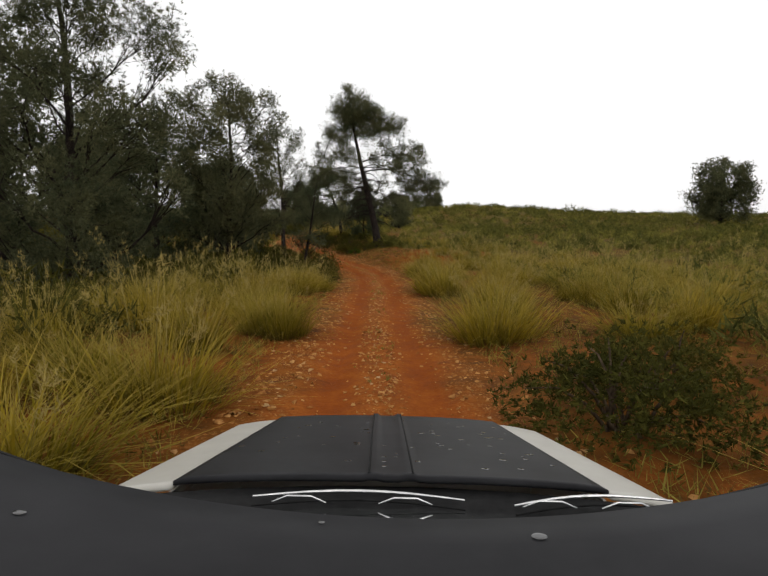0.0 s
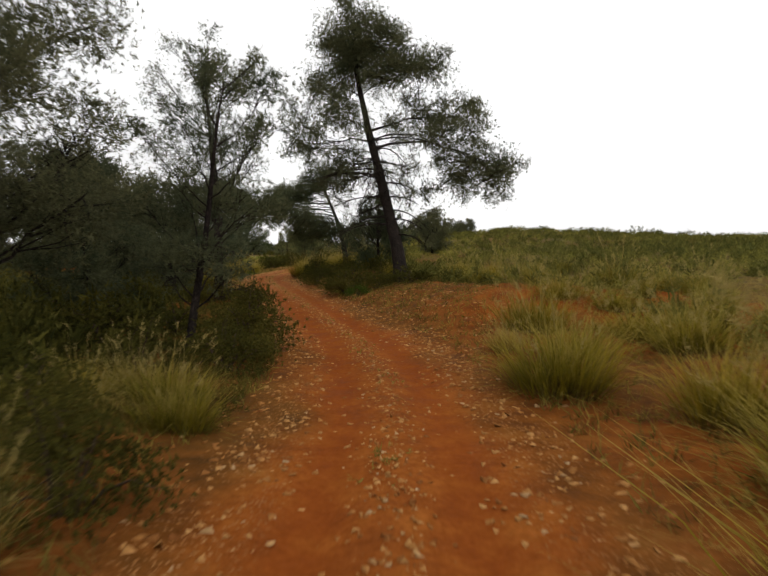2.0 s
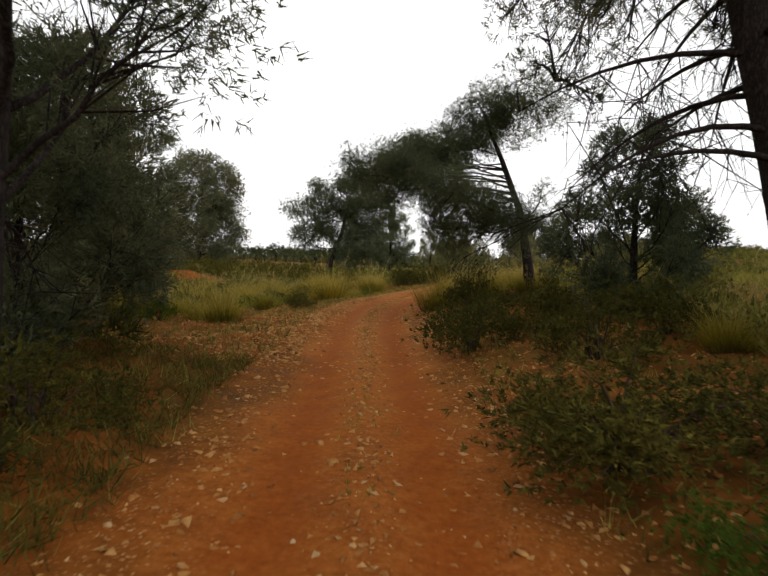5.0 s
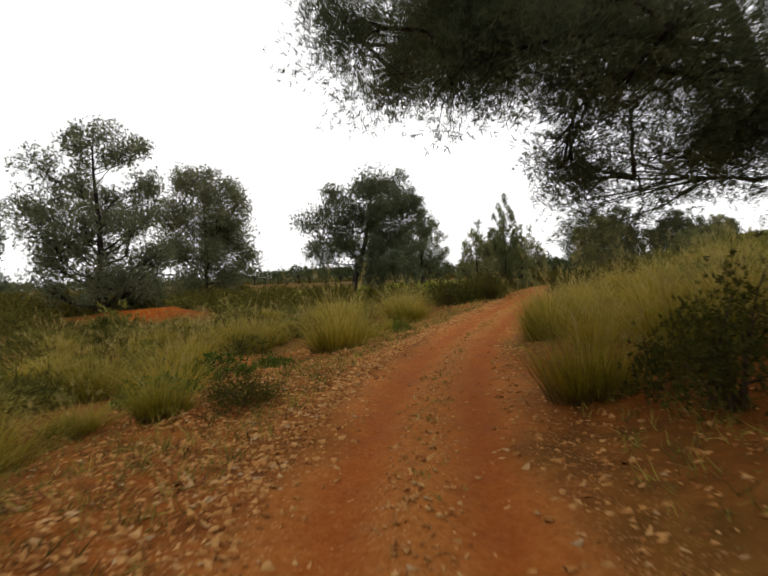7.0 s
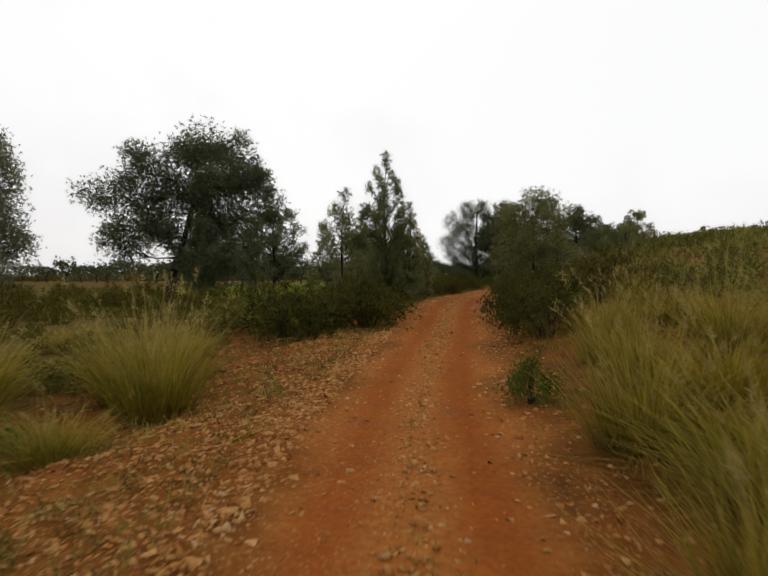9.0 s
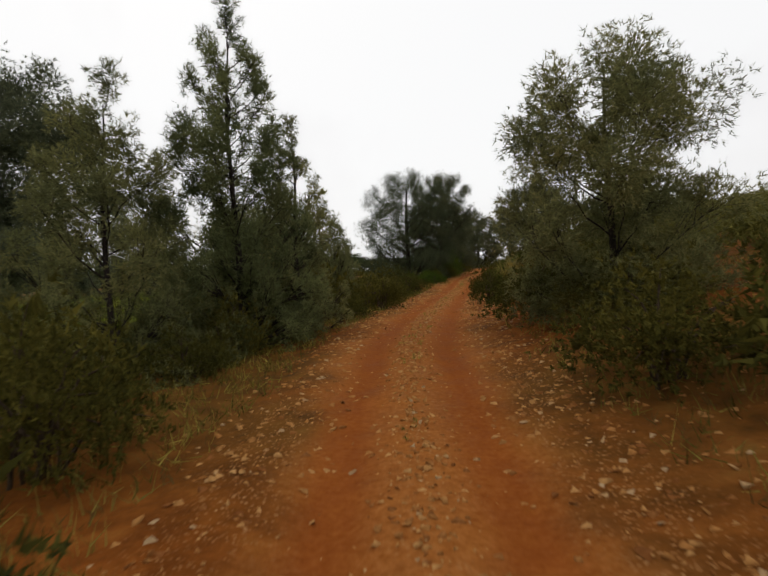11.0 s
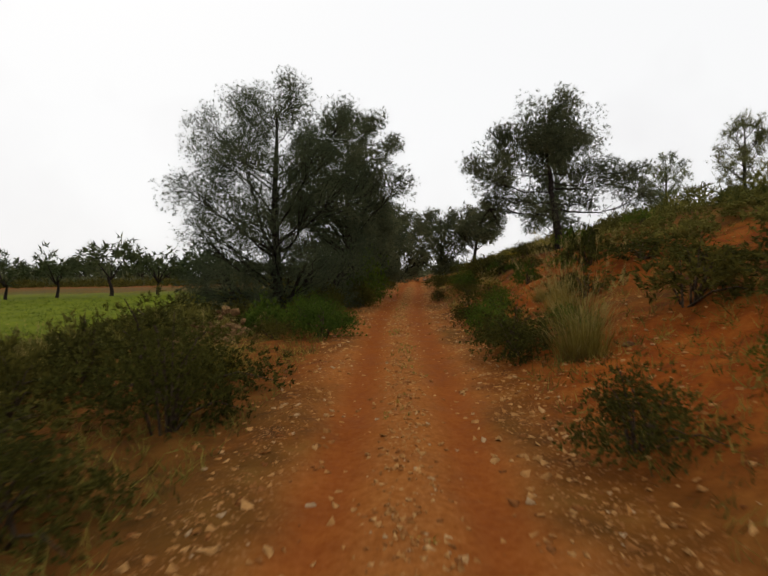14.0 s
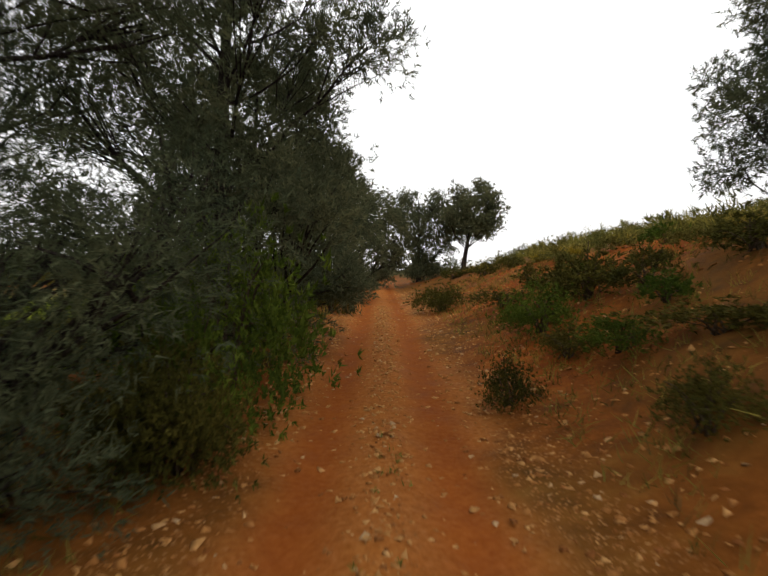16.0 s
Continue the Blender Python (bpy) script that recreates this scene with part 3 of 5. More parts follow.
        for k in range(16):
            b0 = pts[rng.integers(2, 7)]
            m = b0 + rng.normal(0, 0.13, 3) * reach - np.array([0, 0, 0.05 * reach])
            t2 = m + rng.normal(0, 0.10, 3) * reach - np.array([0, 0, 0.13 * reach])
            limb.append(tube([b0, m, t2], [0.011, 0.007, 0.003], 3))
            for _ in range(2):
                limb.append(tube([m, m + rng.normal(0, 0.09, 3) * reach - np.array([0, 0, 0.08 * reach])], [0.006, 0.003], 3))
        bare_wood.append(joined(limb))
    cs, hs = np.concatenate(centres), np.concatenate(heading)
    cv, cf = tufts(rng, cs, hs, needles, tuft, width)
    if apart:
        part("trunk", mesh_of("trunk", tv, tf, BARK, True), tree)
        for v, f in wood:
            part("limb", mesh_of("limb", v, f, BARK, True), tree)
        for v, f in bare_wood:
            part("dead_limb", mesh_of("dead_limb", v, f, BARK, True), tree, "leafless dead limb")
    else:
        v, f = joined([(tv, tf), *wood])
        part("trunk", mesh_of("trunk", v, f, BARK, True), tree)
    part("crown", mesh_of("crown", cv, cf, leaf or NEEDLE), tree)
    return tree


def shrub_meshes(seed, leaf, size=1.0, sprays=760, width=0.017, length=0.062, upright=0.5):
    """A dense low shrub, about a metre high: twigs and leaves."""
    rng = np.random.default_rng(seed)
    wood, cs, hs = [], [], []
    lobes = []
    for k in range(15):
        rr, az = 0.52 * np.sqrt((k % 9 + 0.5) / 9) * rng.uniform(0.7, 1.2), k * 2.4 + rng.normal(0, 0.5)
        if k >= 9:
            rr = rng.uniform(0.36, 0.56)
        lobes.append(np.array([rr * np.cos(az), rr * np.sin(az), 0.10 + 0.52 * max(0.0, 1 - rr / 0.62) * rng.uniform(0.5, 1.2)]))
    for k in range(14):
        lo = lobes[k % 9]
        tip = lo + unit(rng.normal(0, 1, 3) + np.array([0, 0, upright])) * rng.uniform(0.1, 0.3)
        tip[2] = max(tip[2], 0.12)
        b0 = np.array([rng.normal(0, 0.06), rng.normal(0, 0.06), -0.05])
        w = np.linspace(0, 1, 4)[:, None]
        pts = b0 * (1 - w) + tip * w + np.array([0, 0, 0.15]) * np.sin(w * 3.1)
        wood.append(tube(pts, [0.018, 0.013, 0.008, 0.003], 3))
    for _ in range(sprays):
        lo = lobes[rng.integers(15)]
        way = unit(rng.normal(0, 1, 3) + np.array([0, 0, 0.25]))
        p = lo + way * (rng.uniform(0.05, 0.27) if rng.uniform() > 0.13 else rng.uniform(0.27, 0.44)) * np.array([1, 1, 0.9])
        p[2] = abs(p[2]) + 0.02
        cs.append(p)
        hs.append(unit(way + np.array([0, 0, upright])))
    v, f = tufts(rng, np.array(cs), np.array(hs), 8, length, width)
    return mesh_of("twigs", *joined(wood), TWIG, True), mesh_of("foliage", v * size, f, leaf)


def scatter_thing(name, parts, label, category, group, x, y, scale, turn, z=None, tilt=(0, 0), stretch=1.0):
    ob = tagged(new(name), label, category, group)
    for nm, me in parts:
        part(nm, me, ob)
    ob.matrix_world = pose(x, y, (ground_z(x, y) if z is None else z) - 0.02, tilt[0], tilt[1], turn) @ Matrix.Diagonal((scale, scale, scale * stretch, 1))
    return ob

# ------------------------------------------------------------------ trees

EDGE = "pines at the field's edge"
# the leaning pine: masses of needles as right, depth, height, radius, thickness and, where one limb bears several, the mass it springs from
LEANING = [
    (-2.3, 0.0, 12.9, 1.9, 1.27), (-3.3, 0.6, 12.3, 1.3, 1.12), (-1.3, -0.6, 12.2, 1.4, 1.04), (-2.2, 1.0, 11.6, 1.6, 0.89),
    (0.6, 0.5, 11.6, 1.3, 0.90), (1.6, -0.5, 10.9, 1.1, 0.80, 4), (-0.6, -0.9, 10.3, 1.3, 0.80), (0.9, 1.3, 9.3, 1.1, 0.70, 4),
    (2.6, 0.4, 8.8, 1.2, 0.80), (3.4, -0.7, 7.9, 1.1, 0.80, 8), (1.9, -1.5, 7.4, 0.9, 0.50, 8),
    (4.0, 0.2, 6.4, 1.3, 0.75), (5.2, -0.3, 6.1, 1.0, 0.70, 11), (3.2, 1.0, 5.5, 1.1, 0.60, 11), (5.0, 0.6, 4.9, 0.8, 0.60, 11), (1.8, 0.6, 5.0, 0.9, 0.40, 11),
    (-4.4, 0.3, 10.3, 1.3, 0.80), (-3.4, -1.0, 9.0, 1.1, 0.70, 16), (-5.3, 0.6, 8.4, 1.1, 0.70, 16), (-4.6, -0.4, 7.1, 1.1, 0.60), (-2.9, 1.1, 7.2, 0.9, 0.50, 19),
    (-5.8, -0.2, 7.4, 0.8, 0.50, 19), (-2.6, -0.7, 5.4, 0.8, 0.35), (-3.6, 0.7, 4.6, 0.8, 0.30, 22), (0.4, -0.4, 4.5, 0.7, 0.30, 22),
    (-0.3, 0.8, 8.4, 1.0, 0.6), (0.9, -0.8, 7.2, 0.9, 0.5), (-2.3, -0.9, 8.2, 1.0, 0.6), (-2.6, 0.7, 6.4, 0.9, 0.5), (-3.5, -0.6, 5.7, 0.8, 0.4),
    (2.4, -0.8, 6.2, 1.0, 0.6, 11), (4.3, -0.9, 5.3, 0.9, 0.6, 11), (0.2, 1.2, 6.2, 0.8, 0.4), (3.2, 0.8, 9.4, 0.9, 0.7, 8), (-1.2, 0.3, 6.0, 0.8, 0.35),
]
pine("tall leaning pine with dark trunk and drooping dead lower limbs", 2.1, 21.6, 14.8, 6.2, bare=0.28, r=0.36, seed=11, dense=.85, dead=26, tuft=.12, width=.018, arch=0.10,
     trunk=[(0, 0, 0), (-0.55, 0, 3.0), (-1.15, 0.1, 5.3), (-1.65, 0.1, 7.5), (-2.1, 0.2, 9.4), (-2.45, 0.2, 11.4), (-2.6, 0.2, 13.0)], masses=LEANING)
pine("large dense many-limbed pine on the track's bank", -7.2, 116.5, 10.6, 5.0, bare=0.03, limbs=40, r=0.26, seed=21, dense=.5, rise=0.6, lobe=.29, tuft=.11, width=.017)
pine("dark dense pine close beside the track", -3.3, 122.3, 11.2, 4.0, bare=0.05, limbs=32, r=0.22, seed=22, dense=.85, lobe=.30, tuft=.14, width=.026)
pine("small open pine high on the red slope", 7.7, 119.2, 5.6, 2.4, bare=0.15, limbs=14, r=0.12, seed=23, shape="umbrella", dense=.8, tuft=.14, width=.028)
OPEN = [
    (-0.6, 0, 5.2, 1.25, 1.3), (-1.4, 0.5, 4.6, 1.1, 1.2), (0.3, -0.4, 4.8, 1.1, 1.2), (-0.4, 1.0, 4.2, 1.1, 1.0), (-0.6, -1.0, 4.3, 1.0, 0.9),
    (-2.6, 0.3, 3.6, 0.9, 1.0), (-3.1, -0.4, 2.8, 0.85, 0.9), (-2.2, 0.8, 2.3, 0.8, 0.8), (-2.9, 0.5, 1.8, 0.7, 0.8), (-1.4, -0.7, 1.5, 0.7, 0.5),
    (1.5, 0.5, 3.5, 0.9, 0.9), (2.4, -0.3, 3.2, 0.85, 0.9), (3.1, 0.3, 3.0, 0.75, 0.9), (3.2, -0.4, 2.2, 0.6, 0.6), (1.9, 0.9, 2.3, 0.7, 0.5),
]
pine("round-crowned open pine with forked limbs on the red slope", 4.4, 112.2, 6.4, 3.7, bare=0.16, r=0.19, seed=31, dense=.68, tuft=.12, width=.020, arch=-0.06, masses=OPEN,
     trunk=[(0, 0, 0), (-0.15, 0, 0.9), (-0.35, 0, 1.8), (-0.4, 0.1, 3.0), (-0.6, 0.1, 4.6)])
BROAD = [
    (-3.5, 0, 10.0, 3.0, 0.8), (-4.2, 1.0, 5.6, 2.3, 0.6), (-1.5, -1.0, 12.6, 2.6, 0.9), (2.6, 0.5, 15.4, 2.8, 1.3), (1.2, 1.5, 11.2, 2.8, 1.0),
    (4.8, -0.8, 12.0, 3.0, 1.4), (8.2, 0.6, 13.0, 2.2, 1.2), (8.2, -0.6, 9.4, 2.7, 1.3), (4.6, 1.2, 8.2, 2.8, 1.4), (4.6, -0.8, 5.0, 3.0, 1.5), (7.6, 0.8, 5.0, 2.0, 1.2),
    (0.0, 0.5, 7.4, 2.5, 1.0), (2.2, -1.2, 4.2, 2.2, 1.1), (-2.4, 0.8, 7.4, 2.2, 0.8), (6.4, 0.5, 15.0, 2.0, 1.0),
]
pine("tall broad pine at the far field's edge", -37.5, 97.0, 18.6, 8.6, bare=0.16, r=0.42, seed=41, tuft=.24, width=.055, dense=1.15, apart=False, face=30, masses=BROAD, arch=-0.06,
     trunk=[(0, 0, 0), (0.2, 0, 2.6), (1.2, 0.6, 6.0), (2.0, 1.2, 10.0), (2.4, 1.4, 14.5)], leaf=NEEDLE_HAZED, group=EDGE)
pine("grey-green broad pine at the far field's edge", -62.0, 97.0, 20.0, 8.6, bare=0.06, limbs=32, r=0.35, seed=42, tuft=.26, width=.07, dense=.9, lobe=.32, apart=False, rise=0.5, leaf=NEEDLE_HAZED, group=EDGE)
pine("tall dark pine at the far field's edge", -47.0, 63.5, 17.0, 7.2, bare=0.03, limbs=34, r=0.35, seed=43, tuft=.24, width=.06, dense=.9, lobe=.30, apart=False, rise=0.5, leaf=NEEDLE_HAZED, group=EDGE)
pine("short round pine far across the scrub", -40.0, 137.0, 13.5, 6.2, bare=0.12, limbs=24, r=0.3, seed=44, tuft=.26, width=.075, dense=1.0, lobe=.33, apart=False, rise=0.5, leaf=NEEDLE_HAZED, group=EDGE)
pine("round pine standing behind the field's edge", -78.0, 70.0, 17.0, 7.0, bare=0.08, limbs=24, r=0.3, seed=45, tuft=.3, width=.09, dense=.9, lobe=.33, apart=False, rise=0.5, leaf=NEEDLE_HAZED, group=EDGE)
pine("young pine with one upright leading shoot", -13.6, 76.5, 8.6, 2.9, bare=0.0, limbs=64, r=0.1, seed=51, shape="cone", leaf=NEEDLE_YOUNG, dense=.9, lobe=.32, tuft=.14, width=.022)
pine("low young pine in the thicket", -15.6, 74.0, 6.4, 3.1, bare=0.0, limbs=34, r=0.08, seed=52, shape="cone", leaf=NEEDLE_YOUNG, dense=.8, lobe=.32, tuft=.13, width=.022)
pine("low young pine in the thicket", -12.3, 77.4, 5.8, 1.7, bare=0.0, limbs=30, r=0.08, seed=53, shape="cone", leaf=NEEDLE_YOUNG, dense=.8, lobe=.32, tuft=.13, width=.022)
pine("tall spreading pine at the edge of the grove", -6.7, 2.0, 11.6, 4.2, bare=0.20, limbs=30, r=0.2, seed=61, dense=.75, lobe=.30, lean=(.3, 0), tuft=.14, width=.026, dead=4)
pine("slim bent-stemmed pine near the track", -2.4, 3.9, 6.8, 1.9, bare=0.26, limbs=16, r=0.10, seed=62, dense=.6, lobe=.34, tuft=.12, width=.020, lean=(1.0, 0), dead=4)
pine("bushy dark pine standing back in the grove", -14.5, 25.0, 7.5, 3.2, bare=0.04, limbs=20, r=0.13, seed=71, dense=.9, tuft=.18, width=.04)
pine("low bushy pine round the foot of a slim one", -10.0, 20.0, 5.8, 2.9, bare=0.02, limbs=20, r=0.08, seed=72, dense=.9, tuft=.16, width=.034)
pine("slim bare-stemmed pine with thin open crown", -5.9, 16.2, 12.0, 3.2, bare=0.30, limbs=26, r=0.20, seed=81, dense=.31, lobe=.30, dead=9, tuft=.12, width=.018, lean=(-.5, .6))
pine("dense dark pine deep in the grove", -10.8, 1.5, 9.5, 3.4, bare=0.05, limbs=22, r=0.18, seed=91, dense=.9, tuft=.18, width=.036)
pine("large dark pine at the grove's edge", -7.9, -13.0, 12.5, 4.2, bare=0.06, limbs=30, r=0.22, seed=92, dense=.8, lobe=.30, tuft=.15, width=.028)
pine("dense dark pine deep in the grove", -13.0, -9.0, 11.5, 4.0, bare=0.05, limbs=22, r=0.2, seed=93, dense=.9, tuft=.2, width=.05)
pine("dense dark pine deep in the grove", -17.5, 9.5, 11.5, 4.2, bare=0.05, limbs=22, r=0.2, seed=89, dense=.9, tuft=.2, width=.05)
pine("low bushy pine at the grove's edge", -12.5, 17.5, 7.0, 2.8, bare=0.03, limbs=20, r=0.12, seed=94, dense=.9, tuft=.18, width=.04)
pine("low bushy pine at the grove's edge", -8.0, 9.5, 5.5, 2.6, bare=0.03, limbs=18, r=0.1, seed=95, dense=.9, tuft=.16, width=.032)
pine("low bushy pine behind the leaning pine", 0.4, 28.2, 4.9, 2.2, bare=0.02, limbs=18, r=0.12, seed=96, dense=.95, tuft=.15, width=.03)
OVERHANG = [(-3.1 + 3.4 * math.cos(k * 2.4) * math.sqrt((k + 0.5) / 28), -1.9 + 2.7 * math.sin(k * 2.4) * math.sqrt((k + 0.5) / 28), 2.3 + 4.8 * ((k * 0.618) % 1.0), 1.0, 0.9) for k in range(28)]
pine("dense overhanging pine with low dark boughs", -2.5, 35.7, 8.4, 4.0, bare=0.3, r=0.22, seed=97, dense=.56, tuft=.10, width=.011, arch=0.05, masses=OVERHANG,
     trunk=[(0, 0, 0), (-0.2, 0, 1.6), (-0.7, -0.3, 3.6), (-1.5, -0.8, 5.6), (-2.2, -1.2, 7.2)])
pine("dark round pine across the slope", 4.5, 47.0, 4.4, 2.4, bare=0.04, limbs=18, r=0.1, seed=98, dense=.95, tuft=.16, width=.036)
pine("young bushy pine on the bank", -5.9, 73.0, 5.2, 2.4, bare=0.02, limbs=20, r=0.08, seed=101, leaf=NEEDLE_YOUNG, dense=.9, tuft=.12, width=.020)
pine("young bushy pine on the slope", 2.2, 86.5, 2.6, 1.8, bare=0.02, limbs=16, r=0.07, seed=102, leaf=NEEDLE_YOUNG, dense=.9, tuft=.13, width=.026)
pine("young bushy pine on the slope", 2.4, 92.8, 3.4, 2.1, bare=0.02, limbs=18, r=0.08, seed=103, leaf=NEEDLE_YOUNG, dense=.9, tuft=.13, width=.026)
pine("young bushy pine on the slope", 6.6, 98.5, 3.8, 1.8, bare=0.05, limbs=18, r=0.08, seed=104, leaf=NEEDLE_YOUNG, dense=.7, tuft=.13, width=.024)
pine("young feathery pine high on the slope", 8.0, 106.6, 2.9, 1.2, bare=0.05, limbs=16, r=0.08, seed=105, leaf=NEEDLE_YOUNG, dense=.6, tuft=.14, width=.022)
pine("young feathery pine high on the slope", 10.2, 113.5, 2.8, 1.4, bare=0.05, limbs=16, r=0.07, seed=106, leaf=NEEDLE_YOUNG, dense=.6, tuft=.14, width=.024)
for px, py, ph, ps, form, sd in ((-13.2, 92.6, 7.4, 2.2, "cone", 111), (-14.8, 90.6, 5.8, 1.9, "round", 112), (-15.6, 88.2, 4.6, 1.8, "cone", 113), (-12.6, 95.2, 5.4, 2.0, "cone", 115), (-17.5, 94.0, 6.6, 2.4, "round", 116), (-16.8, 98.5, 5.6, 2.2, "cone", 117), (-15.4, 93.6, 6.6, 2.1, "cone", 118)):
    pine("feathery upright young pine beside the track", px, py, ph, ps + 0.5, bare=0.0, limbs=36, r=0.09, seed=sd, shape=form, leaf=NEEDLE_YOUNG, dense=.62, lobe=.36, tuft=.17, width=.022)
pine("pine overhanging the track's far end", -2.6, 127.0, 8.0, 3.2, bare=0.08, limbs=20, r=0.18, seed=121, dense=.9, tuft=.17, width=.04)
pine("pine overhanging the track's far end", 1.6, 141.0, 8.0, 3.4, bare=0.1, limbs=20, r=0.18, seed=122, dense=.9, tuft=.19, width=.05, apart=False)
pine("flat-topped pine with bent trunk at the track's far end", 17.2, 161.0, 8.8, 3.9, lean=(1.5, 0), bare=0.4, limbs=18, r=0.24, seed=123, shape="umbrella", dense=1.0, tuft=.24, width=.065, apart=False)
pine("dark pine at the track's far end", 14.4, 166.0, 9.5, 4.6, bare=0.04, limbs=22, r=0.22, seed=124, dense=1.0, tuft=.26, width=.07, apart=False)
pine("dark pine at the track's far end", 7.2, 160.0, 9.5, 4.6, bare=0.04, limbs=22, r=0.22, seed=125, dense=1.0, tuft=.26, width=.07, apart=False)
pine("large lone pine on the hillside", 62.0, 70.0, 12.0, 6.6, bare=0.12, limbs=24, r=0.3, seed=131, shape="umbrella", dense=1.0, tuft=.26, width=.07, apart=False)

# ------------------------------------------------------------------ olive orchard and far woods
def olive_meshes(seed):
    rng = np.random.default_rng(seed)
    w = np.linspace(0, 1, 5)
    wood = [tube(np.stack([0.12 * np.sin(w * 4), 0.1 * np.cos(w * 3) - 0.1, w * 1.5 - 0.1], -1), 0.16 * (1 - 0.5 * w), 6)]
    cs, hs = [], []
    for k in range(7):
        az = k * 0.9 + rng.normal(0, 0.2)
        tip = np.array([np.cos(az) * rng.uniform(0.9, 1.5), np.sin(az) * rng.uniform(0.9, 1.5), rng.uniform(2.3, 3.4)])
        wood.append(tube(np.array([0, 0, 1.2]) * (1 - w)[:, None] + tip * w[:, None], 0.07 * (1 - 0.8 * w), 4))
        c = tip + rng.normal(0, 0.42, (18, 3))
        cs.append(c)
        hs.append(unit(c - np.array([0, 0, 2.2])))
    v, f = tufts(rng, np.concatenate(cs), np.concatenate(hs), 7, 0.5, 0.16)
    return mesh_of("trunk", *joined(wood), BARK, True), mesh_of("crown", v, f, OLIVE)


OLIVES = [olive_meshes(s) for s in (1, 2, 3)]
rng = np.random.default_rng(5)
for row in range(3):
    for k in range(30):
        x, y = -118 + k * 5.2 + rng.normal(0, 0.5), 205 + row * 14 - 0.35 * (-118 + k * 5.2) * 0.2 + rng.normal(0, 0.8)
        if x > 10:
            continue
        t, c = OLIVES[(k + row) % 3]
        scatter_thing("olive_tree", (("trunk", t), ("crown", c)), "rounded grey-green olive tree in an orchard row", "tree", "orchard olive trees", x, y, rng.uniform(1.0, 1.45), rng.uniform(0, 360))
for k in range(11):
    x, y = -62 + k * 4.7 + rng.normal(0, .4), 146 + k * 0.9 + rng.normal(0, .6)
    t, c = OLIVES[k % 3]
    scatter_thing("olive_tree", (("trunk", t), ("crown", c)), "rounded grey-green olive tree in an orchard row", "tree", "orchard olive trees", x, y, rng.uniform(1.05, 1.4), rng.uniform(0, 360))
for k in range(16):
    x, y = -46 - k * 4.6 + rng.normal(0, .6), 150 + k * 1.5 + rng.normal(0, 1)
    t, c = OLIVES[k % 3]
    scatter_thing("olive_tree", (("trunk", t), ("crown", c)), "rounded grey-green olive tree in an orchard row", "tree", "orchard olive trees", x, y, rng.uniform(0.95, 1.4), rng.uniform(0, 360))


def far_scrub(name, label, seed, n, place, size, leaf, sprays=16, spray=0.34, ratio=0.19):
    """Scrub too far and too thick to count, joined into one."""
    rng = np.random.default_rng(seed)
    cs, hs, ss = [], [], []
    for _ in range(n):
        x, y = place(rng)
        s = rng.uniform(*size)
        z = ground_z(x, y)
        off = unit(rng.normal(0, 1, (sprays, 3))) * rng.uniform(0.55, 1.0, (sprays, 1)) * np.array([0.62, 0.62, 0.55]) * s
        off[:, 2] = np.abs(off[:, 2])
        cs.append(np.array([x, y, z]) + off)
        hs.append(unit(off + np.array([0, 0, 0.5 * s])))
        ss.append(np.full(sprays, s))
    c, h = np.concatenate(cs), np.concatenate(hs)
    v, f = tufts(rng, c, h, 7, spray, spray * ratio)
    return tagged(new(name, mesh_of(name, v, f, leaf)), label, "scrub", kind="stuff")


def right_hill(rng):
    while True:
        y = rng.uniform(-30, 150)
        d = 7 + 75 * rng.uniform() ** 1.6
        x = float(track_x(y)) + d
        if y < 66 or d > 10:
            return x, y


def far_hill(rng):
    y = rng.uniform(30, 330)
    return float(track_x(min(y, 200))) + rng.uniform(40, 190), y


def left_strip(rng):
    while True:
        y = rng.uniform(24, 200)
        x = float(track_x(y)) - (8 + (48 if y < 96 else 3) * rng.uniform() ** 1.3)
        if (x + 37.5) ** 2 + (y - 58.5) ** 2 > 60:
            return x, y


def field_edge(rng):
    return rng.uniform(-150, 8), rng.uniform(185, 202)


def grove_floor(rng):
    y = rng.uniform(-30, 24)
    return float(track_x(y)) - rng.uniform(5.5, 24), y


far_scrub("hillside_scrub", "thick yellow-green grass and scrub over the hillside", 201, 2300, right_hill, (0.5, 1.6), HILL_GRASS, 18, 0.34, 0.10)
far_scrub("dark_scrub", "dark green low shrubs dotted over the hillside", 202, 900, right_hill, (0.7, 1.9), HILL_SHRUB, 22)
far_scrub("distant_scrub", "distant scrub along the hill's crest", 203, 1000, far_hill, (1.5, 3.1), HILL_SHRUB, 14, 0.5)
far_scrub("field_margin_scrub", "green scrub between the track and the field", 204, 1100, left_strip, (0.7, 1.8), SHRUB_LEAF, 16, 0.38)
def crest(rng):
    y = rng.uniform(-5, 150)
    return float(track_x(y)) + rng.uniform(22, 120), y


far_scrub("crest_bushes", "rounded olive-green bushes along the hill's crest", 209, 420, crest, (1.1, 2.6), HILL_SHRUB, 30, 0.42)
far_scrub("skyline_bushes", "tall rounded bushes breaking the hill's skyline", 210, 170, far_hill, (2.0, 3.8), HILL_SHRUB, 60, 0.5)


def left_thicket(rng):
    while True:
        y = rng.uniform(14, 112)
        x = float(track_x(y)) - 24 - 90 * rng.uniform() ** 1.2
        if (x + 37.5) ** 2 + (y - 58.5) ** 2 > 60:
            return x, y


